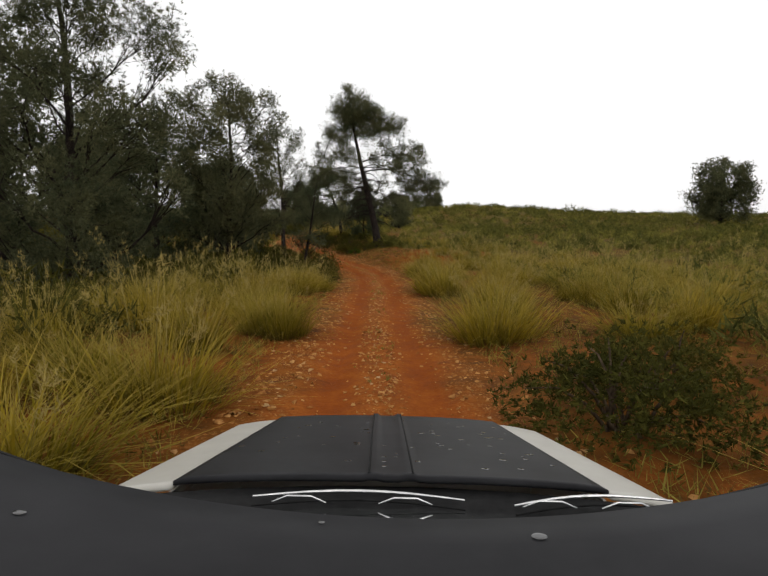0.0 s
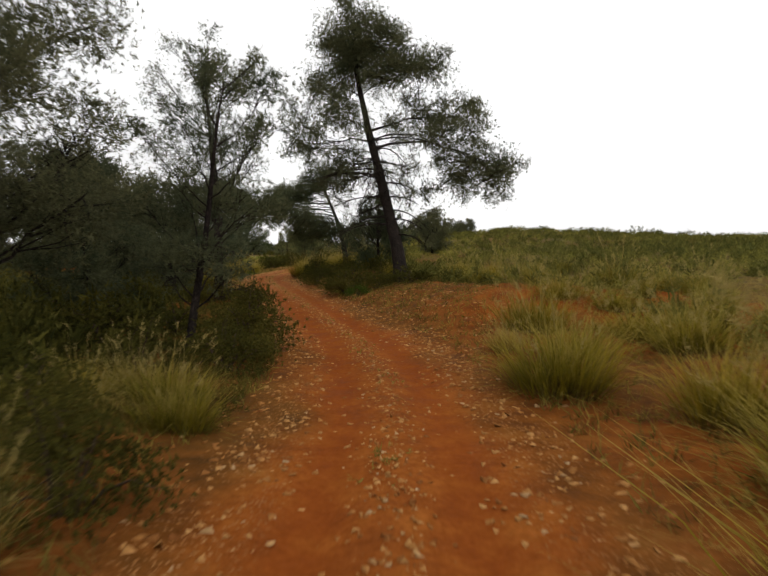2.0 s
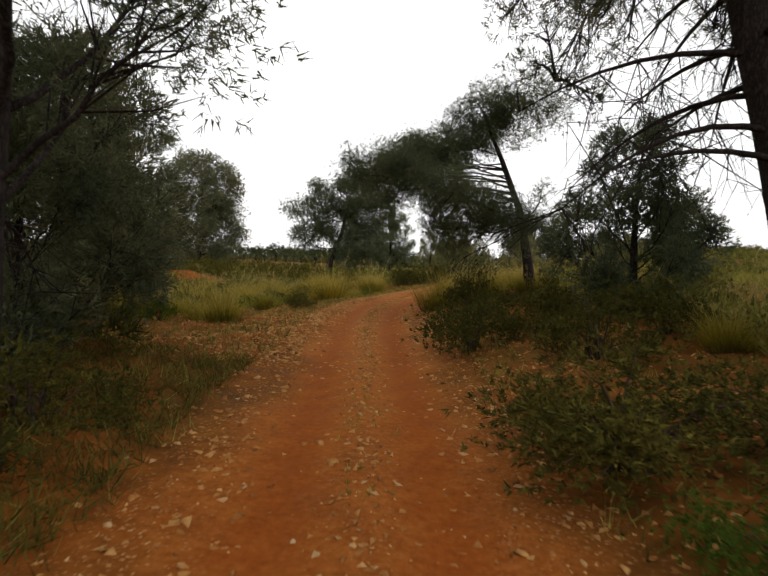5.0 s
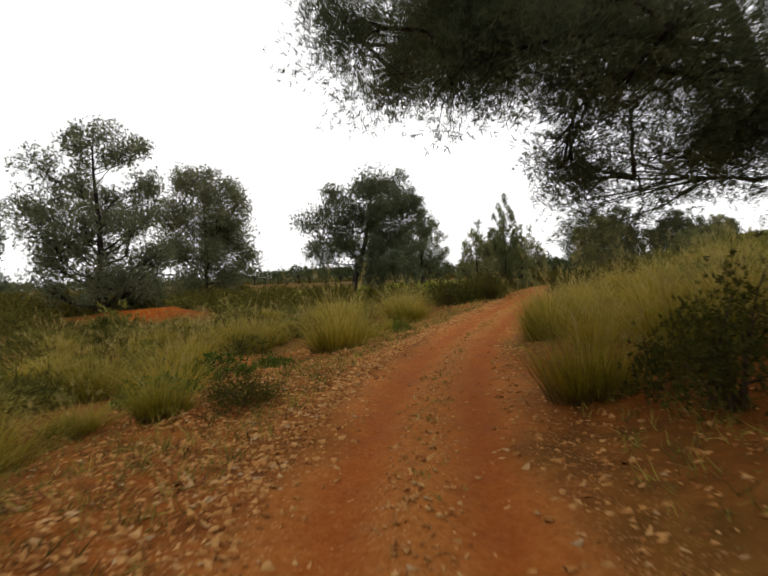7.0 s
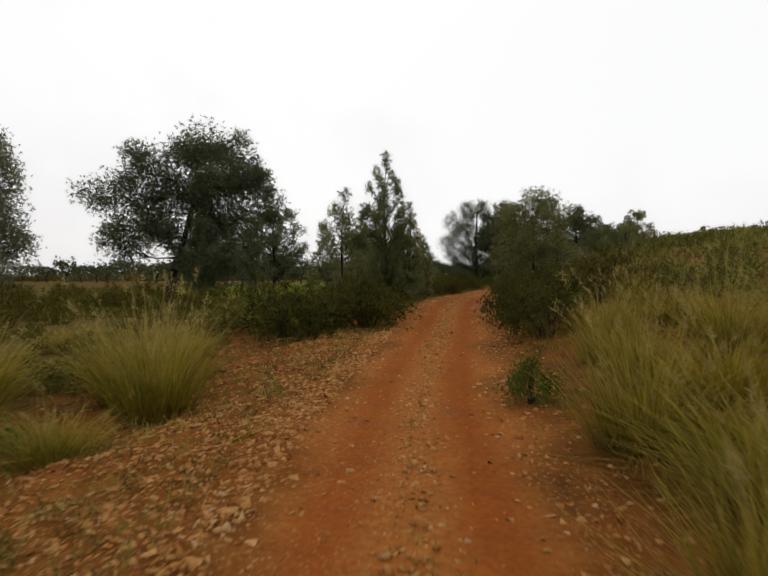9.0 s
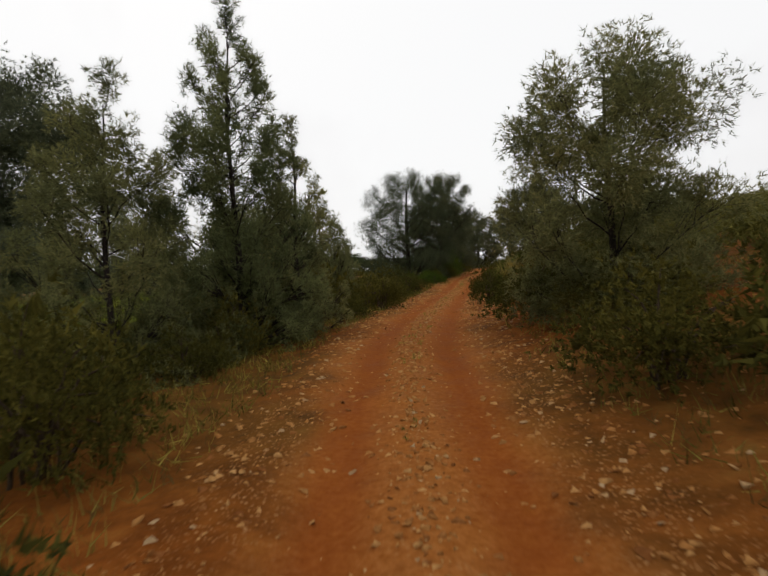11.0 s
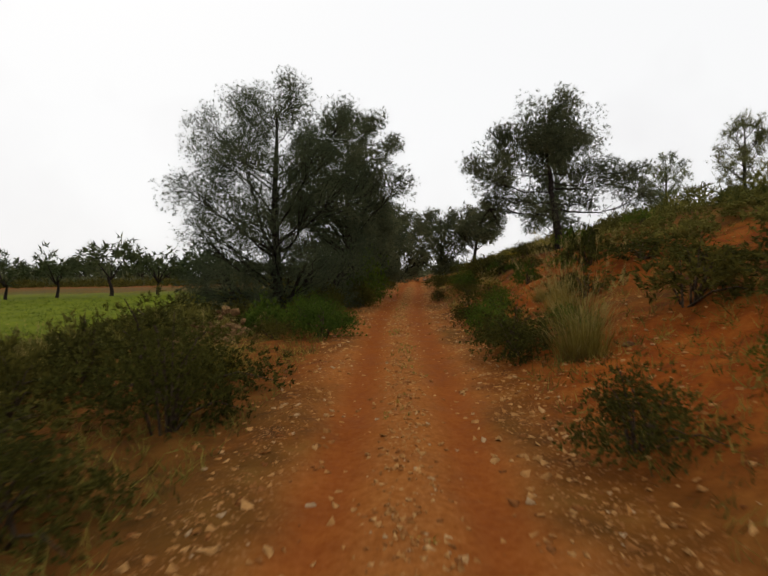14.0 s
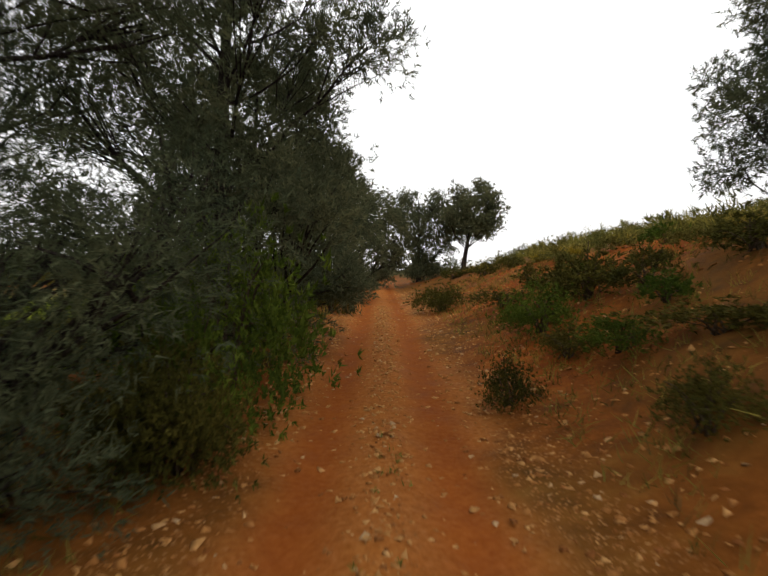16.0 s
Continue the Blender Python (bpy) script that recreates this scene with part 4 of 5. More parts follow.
far_scrub("dark_thicket", "dark green thicket before the far field", 208, 800, left_thicket, (1.4, 3.8), SHRUB_LEAF, 15, 0.6)
far_scrub("distant_hedge", "dark hedge line behind the orchard field", 205, 420, field_edge, (1.6, 3.0), SHRUB_LEAF, 14, 0.6)
far_scrub("grove_undergrowth", "dark undergrowth on the pine grove's floor", 206, 520, grove_floor, (0.9, 2.2), SHRUB_LEAF, 18, 0.4)


def far_wood(rng):
    a = rng.uniform(0, 1)
    return (-330 + 380 * a, 300 + 60 * rng.uniform() - 60 * a)


def left_wood(rng):
    a, r = radians(rng.uniform(92, 178)), rng.uniform(170, 300)
    return -10 + r * math.cos(a), 40 + r * math.sin(a) * 0.9


def both_woods(rng):
    return far_wood(rng) if rng.uniform() < 0.5 else left_wood(rng)


far_scrub("far_woodland", "far dark woodland on the skyline", 207, 900, both_woods, (4.0, 7.0), NEEDLE, 13, 1.6)

# ------------------------------------------------------------------ tussocks and shrubs beside the track: x, y, height, width
TUSSOCKS = [
    (0.1, -25.6, 1.8, 2.5), (0.8, -20.0, 1.9, 1.8), (4.9, -20.4, 1.9, 2.8), (5.2, -9.1, 2.1, 3.2), (12.0, -16.9, 1.6, 2.7),
    (5.8, -17.9, 2.1, 2.5), (0.1, -19.6, 1.7, 2.0), (-1.6, -8.2, 1.6, 1.2), (-0.8, -6.7, 1.7, 1.7), (5.0, -6.9, 2.1, 2.1), (4.9, 0.5, 1.9, 2.3),
    (9.4, -1.9, 1.7, 1.9), (9.1, 10.0, 1.5, 2.1), (5.8, 16.4, 1.5, 2.0), (-20.3, 36.8, 1.3, 2.4), (-20.2, 47.7, 2.1, 3.2), (-19.6, 54.3, 2.6, 3.2),
    (-13.7, 42.0, 2.5, 2.7), (-16.5, 56.3, 2.6, 3.2), (-18.3, 40.8, 1.7, 1.8), (-19.3, 45.4, 1.6, 2.0), (-13.8, 32.2, 0.8, 1.4), (-5.8, 33.8, 1.8, 1.8),
    (-14.6, 44.5, 2.6, 1.7), (-16.2, 55.6, 2.6, 2.7), (-20.2, 45.9, 2.6, 2.4), (-7.2, 41.2, 2.3, 2.2), (-8.1, 47.3, 1.9, 1.3), (-3.4, 51.9, 1.7, 2.6),
    (-15.0, 54.1, 2.6, 2.0), (-7.6, 50.6, 1.8, 1.8), (-7.0, 55.3, 1.2, 1.2),
    (-10.0, 96.0, 0.9, 1.1), (-8.2, 101.0, 1.3, 1.4),
]
DRY_TUSSOCKS = [
    (4.6, 3.8, 0.9, 1.1), (-2.7, 40.7, 1.6, 2.3), (-17.2, 58.3, 2.5, 1.7), (-0.7, 102.3, 1.6, 0.9), (-2.0, 99.1, 2.0, 0.5),
]
DARK_SHRUBS = [
    (5.6, -26.6, 1.5, 2.3), (6.8, -25.0, 1.3, 2.0), (-3.2, 12.5, 1.5, 1.7), (-6.6, 61.4, 1.7, 2.8), (-6.4, 64.4, 1.8, 2.6), (-4.6, 64.7, 2.0, 2.8), (-5.6, 67.6, 1.7, 2.4),
    (-1.2, 4.4, 1.7, 2.2), (-1.0, 2.0, 1.3, 1.8), (-4.4, 4.2, 1.5, 2.2), (-6.0, 15.4, 1.2, 2.2), (0.9, 18.6, 1.3, 2.2), (2.4, 19.4, 1.1, 2.0), (3.6, 20.8, 1.0, 2.0),
    (-0.1, -4.3, 1.2, 1.3), (-1.0, 18.3, 1.4, 2.6), (-6.7, 17.5, 1.1, 2.1), (-0.6, 23.2, 1.4, 1.9),
    (-3.1, 24.5, 1.5, 2.0), (-11.2, 33.2, 0.7, 1.2), (-16.3, 36.9, 0.8, 1.3), (-29.6, 48.4, 2.6, 3.2), (-4.3, 32.6, 1.8, 1.8), (-39.5, 64.9, 1.7, 3.2),
    (-20.2, 59.7, 1.4, 1.9), (-28.9, 57.7, 2.4, 3.2), (-7.4, 59.4, 1.8, 2.1), (-15.8, 64.1, 2.5, 3.2), (-12.4, 63.7, 2.3, 3.0), (-14.8, 62.8, 2.3, 2.8),
    (-12.7, 63.9, 2.2, 2.2), (-8.1, 63.3, 1.8, 1.8), (-6.4, 83.4, 1.8, 1.4), (-5.6, 81.3, 1.0, 1.4), (-12.4, 84.2, 2.6, 2.7), (-10.1, 84.7, 2.0, 1.7),
    (-3.6, 95.1, 1.0, 1.3), (-4.7, 91.1, 1.3, 1.4), (-2.9, 100.5, 1.2, 1.8), (-0.9, 94.5, 0.8, 0.7), (-11.3, 93.4, 1.8, 1.8), (-8.8, 99.7, 1.9, 3.0),
    (-2.3, 101.3, 0.6, 1.1), (0.2, 102.8, 0.9, 1.5), (-7.2, 105.6, 0.8, 1.3), (-8.1, 101.5, 1.7, 1.3), (-1.6, 106.2, 1.0, 1.0), (-2.6, 116.0, 1.7, 1.5),
    (4.5, 121.6, 1.4, 1.9), (0.6, 117.5, 0.9, 0.8), (1.2, 114.7, 0.8, 1.1), (4.1, 131.2, 1.5, 2.1), (-3.8, 116.1, 1.2, 1.5), (0.9, 132.4, 1.9, 1.7),
]
BRIGHT_SHRUBS = [
    (0.2, 16.6, 0.7, 1.1), (-0.9, 19.2, 0.6, 0.7), (-0.3, 19.5, 0.4, 0.6), (-13.7, 48.3, 0.9, 0.8), (-8.5, 53.2, 0.9, 0.7), (-1.7, 95.1, 0.9, 0.8),
    (-4.2, 90.5, 0.9, 0.5), (-2.0, 103.4, 1.1, 1.3), (-5.7, 105.6, 1.1, 1.7), (-0.9, 105.6, 1.1, 1.0), (-4.8, 107.6, 0.9, 1.2), (3.1, 121.1, 1.4, 1.7),
    (-2.3, 118.4, 3.1, 2.0), (-3.4, 117.0, 2.0, 1.6),
]


def tussock_meshes(seed, leaf, blades=640, stalks=14):
    rng = np.random.default_rng(seed)
    clumps, rise = [], []
    for k in range(5):
        q = rng.uniform(0.62, 0.95) if k else 1.0
        v, f, al = blade_fan(rng, blades // 5, 0.22, q, 0.014, 0.55, rng.uniform(0.35, 0.6), 2)
        az, d = k * 1.7 + rng.uniform(0, 0.6), (0.30 * rng.uniform(0.5, 1.0) if k else 0.0)
        v = v + np.array([math.cos(az) * d, math.sin(az) * d, 0.0])
        v[:, :2] += v[:, 2:] * 0.35 * d / 0.3 * np.array([math.cos(az), math.sin(az)])
        clumps.append((v, f))
        rise.append(al)
    v, f, al = blade_fan(rng, blades // 4, 0.36, 0.55, 0.013, 0.95, 0.7, 2)
    body = mesh_of("tuft", *joined([*clumps, (v, f)]), leaf, along=np.concatenate([*rise, al]))
    v, f, al = blade_fan(rng, stalks, 0.22, 1.22, 0.010, 0.38, 0.22, 4)
    heads = []
    tips = v.reshape(stalks, -1, 3)
    for s in range(stalks):
        tip, below = tips[s, -1], tips[s, -3]
        heads.append(tip + (below - tip) * rng.uniform(0, 0.6, (8, 1)))
    hv, hf = tufts(rng, np.concatenate(heads), np.tile([0.1, 0.0, 0.9], (stalks * 8, 1)), 3, 0.06, 0.007)
    return body, mesh_of("stalk", np.concatenate([v, hv]), np.concatenate([f, hf + len(v)]), GRASS_DRY, along=np.r_[al, np.full(len(hv), 0.8)])


TUSSOCK_KINDS = [tussock_meshes(s, GRASS) for s in (1, 2, 3, 4, 5)]
DRY_KINDS = [tussock_meshes(s, GRASS_DRY, 420, 26) for s in (11, 12)]
DARK_KINDS = [shrub_meshes(s, SHRUB_LEAF, sprays=1150, width=0.016, length=0.040) for s in (1, 2, 3, 4, 8, 9, 10)]
DARK_FAR = [shrub_meshes(s, SHRUB_LEAF, sprays=240, width=0.034, length=0.09) for s in (1, 2, 3, 4)]
BRIGHT_FAR = [shrub_meshes(s, SHRUB_BRIGHT, sprays=200, width=0.038, length=0.1, upright=0.9) for s in (5, 6)]
BRIGHT_KINDS = [shrub_meshes(s, SHRUB_BRIGHT, sprays=1000, width=0.017, length=0.042, upright=0.9) for s in (5, 6, 7)]


def clear_of_track(x, y, w):
    """Shifts a plant sideways until its foot stands off the wheel tracks."""
    d = float(across(x, y))
    need = 1.35 + 0.42 * w
    return x if abs(d) >= need else x + (need - abs(d)) * (1 if d >= 0 else -1)


def bush_arrays(seed, leaf):
    """The leaves of a shrub as arrays, for thickets that are joined."""
    me = shrub_meshes(seed, leaf, sprays=150, width=0.044, length=0.105)[1]
    v = np.empty(len(me.vertices) * 3, np.float32)
    me.vertices.foreach_get("co", v)
    return v.reshape(-1, 3)


THICKET = [bush_arrays(s, SHRUB_LEAF) for s in (21, 22, 23, 24)]
thicket = []


def plant(kind, x, y, h, w, turn):
    x = clear_of_track(x, y, w)
    if (x + 9.4) ** 2 + (y - 107.4) ** 2 < 6.0 or (x + 8.3) ** 2 + (y - 103.6) ** 2 < 5.0:
        return None
    if kind == "dark" and abs(float(across(x, y))) > 6.5:
        v = THICKET[int(turn) % 4] * np.array([w / 1.3, w / 1.3, h / 0.88])
        c, s = math.cos(radians(turn)), math.sin(radians(turn))
        thicket.append(np.stack([v[:, 0] * c - v[:, 1] * s + x, v[:, 0] * s + v[:, 1] * c + y, v[:, 2] + ground_z(x, y) - 0.02], -1))
        return None
    if kind in ("tussock", "dry"):
        body, stalk = (TUSSOCK_KINDS[int(turn) % 5] if kind == "tussock" else DRY_KINDS[int(turn) % 2])
        wide = max(w / 1.45, 0.5 * h)
        ob = scatter_thing("grass_tussock", (("tuft", body), ("stalk", stalk)), "arching yellow-green esparto tussock on red soil" if kind == "tussock" else "dry straw-coloured esparto tussock on red soil", "grass", "tussocks beside the track", x, y, wide, turn, stretch=h / 1.0 / wide)
    else:
        near = abs(float(across(x, y))) < 4.2
        kinds = {("dark", True): DARK_KINDS, ("dark", False): DARK_FAR, ("bright", True): BRIGHT_KINDS, ("bright", False): BRIGHT_FAR}[kind, near]
        twigs, leaves = kinds[int(turn) % len(kinds)]
        wide = max(w / 1.2, 0.75 * h)
        ob = scatter_thing("shrub", (("stem", twigs), ("foliage", leaves)), "dense dark green shrub on the stony bank" if kind == "dark" else "fresh bright green shrub on the stony bank", "shrub", "shrubs beside the track", x, y, wide, turn, stretch=h / 0.88 / wide)
    return ob


rng = np.random.default_rng(77)
taken = []
for kind, rows in (("tussock", TUSSOCKS), ("dry", DRY_TUSSOCKS), ("dark", DARK_SHRUBS), ("bright", BRIGHT_SHRUBS)):
    for x, y, h, w in rows:
        plant(kind, x, y, h, w, rng.uniform(0, 360))
        taken.append((x, y, w / 2))


def fill(kind, n, y0, y1, d0, d1, h0, h1, w0, w1):
    """Further plants of a stretch between two distances from the track, apart from one another."""
    made, tries = 0, 0
    while made < n and tries < n * 12:
        tries += 1
        y = rng.uniform(y0, y1)
        d = rng.uniform(d0, d1)
        x = float(track_x(y)) + d
        w = rng.uniform(w0, w1)
        if any((x - a) ** 2 + (y - b) ** 2 < (0.8 * (c + w / 2)) ** 2 for a, b, c in taken):
            continue
        taken.append((x, y, w / 2))
        plant(kind, x, y, rng.uniform(h0, h1), w, rng.uniform(0, 360))
        made += 1


fill("tussock", 64, -34, 6, 3.2, 14, 1.3, 2.0, 1.5, 2.5)
fill("tussock", 44, -34, -4, -7.5, -3.0, 1.3, 2.0, 1.5, 2.5)
fill("dark", 26, -34, 16, -13, -4.5, 0.9, 1.8, 1.4, 2.4)
fill("tussock", 16, 6, 24, 6.0, 15, 0.9, 1.6, 1.2, 2.0)
fill("dark", 12, 22, 32, 3.4, 9, 0.7, 1.4, 1.2, 2.2)
fill("tussock", 30, 34, 64, 3.2, 11, 1.1, 1.9, 1.3, 2.2)
fill("tussock", 46, 28, 64, -19, -4.5, 1.0, 1.8, 1.2, 2.1)
fill("dark", 40, 28, 66, -22, -5.5, 0.6, 1.3, 1.0, 2.2)
fill("bright", 14, 28, 60, -16, -4.5, 0.5, 1.0, 0.8, 1.5)
fill("dark", 22, 66, 84, -10, -3.0, 1.2, 2.4, 1.6, 2.8)
fill("dark", 22, 62, 82, 2.8, 9, 0.9, 1.7, 1.4, 2.4)
fill("dark", 24, 80, 104, -9, -3.0, 1.0, 2.0, 1.4, 2.6)
fill("dark", 70, 80, 106, 5.0, 16, 0.7, 1.5, 1.2, 2.4)
fill("dry", 8, 60, 116, 3.5, 9, 0.6, 1.1, 0.6, 1.1)
fill("bright", 12, 100, 126, 3.0, 9, 0.5, 0.9, 0.8, 1.5)
fill("dark", 40, 104, 136, 5.5, 19, 0.5, 0.95, 1.0, 1.9)
fill("dark", 22, 103, 140, -8, -2.6, 0.9, 2.0, 1.4, 2.4)
fill("bright", 8, 104, 122, -5.5, -2.6, 0.8, 1.6, 1.0, 1.8)
fill("tussock", 22, 114, 150, 6, 17, 0.7, 1.1, 1.2, 2.0)
fill("dark", 14, 118, 146, 3.6, 12, 0.6, 1.1, 1.2, 2.2)
fill("dark", 5, -8, 6, -5.5, -2.8, 0.8, 1.4, 1.3, 2.0)
fill("tussock", 14, -9, 3, -5.5, -2.6, 0.9, 1.4, 1.2, 1.8)
fill("dry", 6, -9, 3, -5.0, -2.8, 0.9, 1.3, 0.8, 1.2)
fill("dark", 11, 106, 124, 3.0, 6.5, 0.5, 0.9, 1.0, 1.7)
fill("dark", 14, 106, 126, -11, -5, 1.1, 1.9, 1.4, 2.4)
fill("dry", 8, 100, 112, -10, -4, 0.9, 1.4, 0.8, 1.3)
fill("tussock", 20, 34, 66, 2.5, 6, 1.2, 1.9, 1.5, 2.3)
v = np.concatenate(thicket)
tagged(new("slope_shrubs", mesh_of("slope_shrubs", v, np.arange(len(v)).reshape(-1, 3), HILL_SHRUB)), "low olive-green shrubs over the slopes away from the track", "shrub", kind="stuff")

# ------------------------------------------------------------------ stones, litter and turf
def stone_field(name, label, seed, n, place, size):
    """Broken stones, each a angular chip, half sunk."""
    rng = np.random.default_rng(seed)
    base = np.array([[-1, -0.8, -.5], [1.1, -0.7, -.5], [0.1, 1.1, -.5], [-.75, -.55, .5], [.8, -.5, .36], [.05, .8, .5]])
    quads = [(3, 4, 5), (0, 1, 4), (0, 4, 3), (1, 2, 5), (1, 5, 4), (2, 0, 3), (2, 3, 5)]
    xy = np.array([place(rng) for _ in range(n)])
    z = height(xy[:, 0], xy[:, 1])
    s = size[0] + (size[1] - size[0]) * rng.uniform(0, 1, n) ** 1.7
    v = base[None] * (1 + rng.normal(0, 0.22, (n, 6, 3))) * np.stack([s * 0.5, s * 0.5 * rng.uniform(0.5, 1, n), s * 0.34 * rng.uniform(0.5, 1.1, n)], -1)[:, None]
    a, tl = rng.uniform(0, 6.28, n), rng.normal(0, 0.3, n)
    c, sn = np.cos(a)[:, None], np.sin(a)[:, None]
    v[..., 2] += v[..., 0] * np.tan(tl)[:, None]
    v = np.stack([v[..., 0] * c - v[..., 1] * sn, v[..., 0] * sn + v[..., 1] * c, v[..., 2]], -1)
    v += np.concatenate([xy, (z + s * 0.06)[:, None]], 1)[:, None]
    f = (np.arange(n)[:, None, None] * 6 + np.array(quads)[None]).reshape(-1, 3)
    return tagged(new(name, mesh_of(name, v, f, STONE)), label, "stones", kind="stuff")


def at_track(y, d):
    return float(track_x(y)) + d, y


def verge(rng):
    side = 1 if rng.uniform() < 0.5 else -1
    return at_track(rng.uniform(-36, 150), side * abs(rng.normal(1.5, 0.45)))


def middle(rng):
    return at_track(rng.uniform(-36, 22) if rng.uniform() < 0.3 else rng.uniform(22, 136), rng.normal(0, 0.21))


def stony_left(rng):
    return at_track(rng.uniform(22, 64), -1.4 - abs(rng.normal(0, 2.6)))


def red_bank(rng):
    y = rng.uniform(62, 134) if rng.uniform() < 0.62 else rng.uniform(4, 34)
    return at_track(y, 1.6 + abs(rng.normal(0, 3.6)))


stone_field("verge_stones", "tan limestone chips along both edges of the track", 301, 22000, verge, (0.028, 0.115))
stone_field("centre_stones", "small stones along the track's raised middle", 302, 14000, middle, (0.025, 0.085))
stone_field("stony_slope", "ochre stones spread thickly over open ground", 303, 27000, stony_left, (0.035, 0.125))
stone_field("bank_stones", "pale stones scattered on the red bank", 304, 14000, red_bank, (0.025, 0.11))


def turf(name, label, seed, n, place, leaf, h):
    rng = np.random.default_rng(seed)
    xy = np.array([place(rng) for _ in range(n)])
    c = np.concatenate([xy, height(xy[:, 0], xy[:, 1])[:, None]], 1)
    v, f = tufts(rng, c, np.tile([0, 0, 1.0], (n, 1)), 7, h, 0.014)
    return tagged(new(name, mesh_of(name, v, f, leaf)), label, "grass", kind="stuff")


def beside(rng):
    side = 1 if rng.uniform() < 0.45 else -1
    return at_track(rng.uniform(-34, 140), side * (2.0 + abs(rng.normal(0, 4.2))))


def green_field(rng):
    y = rng.uniform(74, 150)
    return at_track(y, -12 - 26 * rng.uniform() ** 1.4)


turf("verge_grass", "short thin grass and weeds on the verges", 311, 17000, beside, HILL_GRASS, 0.24)
turf("low_herbs", "low dark green herbs between the tussocks", 314, 9000, beside, SHRUB_LEAF, 0.2)


def crown_of_track(rng):
    c = rng.integers(0, 60)
    y = -36 + 2.6 * c + 1.5 * math.sin(c * 5.1)
    return at_track(y + rng.normal(0, 0.35), 0.12 * math.sin(c * 3.3) + rng.normal(0, 0.13))


turf("track_weeds", "low weeds along the track's raised middle", 315, 520, crown_of_track, HILL_GRASS, 0.07)
def grove_edge(rng):
    return at_track(rng.uniform(-2, 22), -2.2 - 6.5 * rng.uniform() ** 1.3)


turf("grove_grass", "low dull green grass along the grove's edge", 316, 5200, grove_edge, SHRUB_LEAF, 0.26)
turf("dry_verge_grass", "short dry straw on the verges", 312, 7000, beside, GRASS_DRY, 0.18)
turf("field_grass", "fresh green field grass", 313, 9000, green_field, SHRUB_BRIGHT, 0.24)


def boulder(x, y, s, seed, label, lift=0.0):
    rng = np.random.default_rng(seed)
    bm = bmesh.new()
    bmesh.ops.create_icosphere(bm, subdivisions=2, radius=0.5)
    cuts = unit(rng.normal(0, 1, (7, 3)))
    k = Vector(rng.uniform(-5, 5, 3))
    for v in bm.verts:
        p = v.co * 2.2 + k
        v.co *= 1 + 0.42 * noise.noise(p) + 0.26 * noise.noise(p * 2.7)
        for c in cuts:
            over = v.co.dot(Vector(c)) - 0.30
            if over > 0:
                v.co -= Vector(c) * over * 0.92
        v.co.z = v.co.z * 0.8
    me = bpy.data.meshes.new("boulder")
    bm.to_mesh(me)
    bm.free()
    me.materials.append(ROCK)
    ob = tagged(new("boulder", me), label, "rock", "rocks of the broken bank")
    ob.matrix_world = pose(x, y, ground_z(x, y) + 0.12 * s + lift, rng.uniform(-15, 15), rng.uniform(-15, 15), rng.uniform(0, 360)) @ Matrix.Diagonal((s, s * 0.85, s * 0.9, 1))


rng = np.random.default_rng(9)
for k in range(110):
    ox, oy, s = rng.normal(0, 0.8), rng.normal(0, 1.0), rng.uniform(0.16, 0.42)
    boulder(-8.9 + ox, 108.6 + oy, s, 400 + k, "broken tan limestone rock in a heap beside the track", max(0.0, 1.0 - 0.62 * math.hypot(ox, oy)) * (k % 4) / 3)
for k in range(14):
    x, y = at_track(rng.uniform(66, 126), rng.uniform(2.2, 7.5))
    boulder(x, y, rng.uniform(0.12, 0.34), 430 + k, "pale limestone rock half sunk in the red slope")
for k in range(14):
    x, y = at_track(rng.uniform(26, 58), -rng.uniform(2.4, 8))
    boulder(x, y, rng.uniform(0.10, 0.26), 450 + k, "ochre limestone rock on the stony ground")

# ------------------------------------------------------------------ the car at the start of the track
CAR_PAINT = plain_noise_material("silver_beige_paint", (0.36, 0.345, 0.305), (0.43, 0.415, 0.37), 5, 0.35, 0.5, 0.03, 0.002)
CAR_BLACK = plain_noise_material("wet_matt_black_paint", (0.010, 0.010, 0.011), (0.026, 0.026, 0.028), 3.5, 0.42, 0.05, 0.04, 0.004)
CAR_TRIM = plain_noise_material("black_rubber", (0.008, 0.008, 0.008), (0.02, 0.02, 0.02), 30, 0.75, 0.08, 0.1, 0.002)
CAR_METAL = plain_noise_material("brushed_steel", (0.55, 0.55, 0.55), (0.75, 0.75, 0.75), 40, 0.28, 0.5, 0.05, 0.001, metal=1.0)
WATER = plain_noise_material("water_drops", (0.02, 0.02, 0.02), (0.05, 0.05, 0.05), 8, 0.05, 0.6, 0.0)
LENS = plain_noise_material("lamp_lens", (0.5, 0.5, 0.48), (0.6, 0.6, 0.58), 20, 0.12, 0.6, 0.0)
GLASS, gn, gl, gb = node_material("car_glass", 0.02, 0.5)
gb.inputs["Base Color"].default_value = (0.35, 0.38, 0.37, 1)
gb.inputs["Transmission Weight"].default_value = 0.9
gb.inputs["IOR"].default_value = 1.3


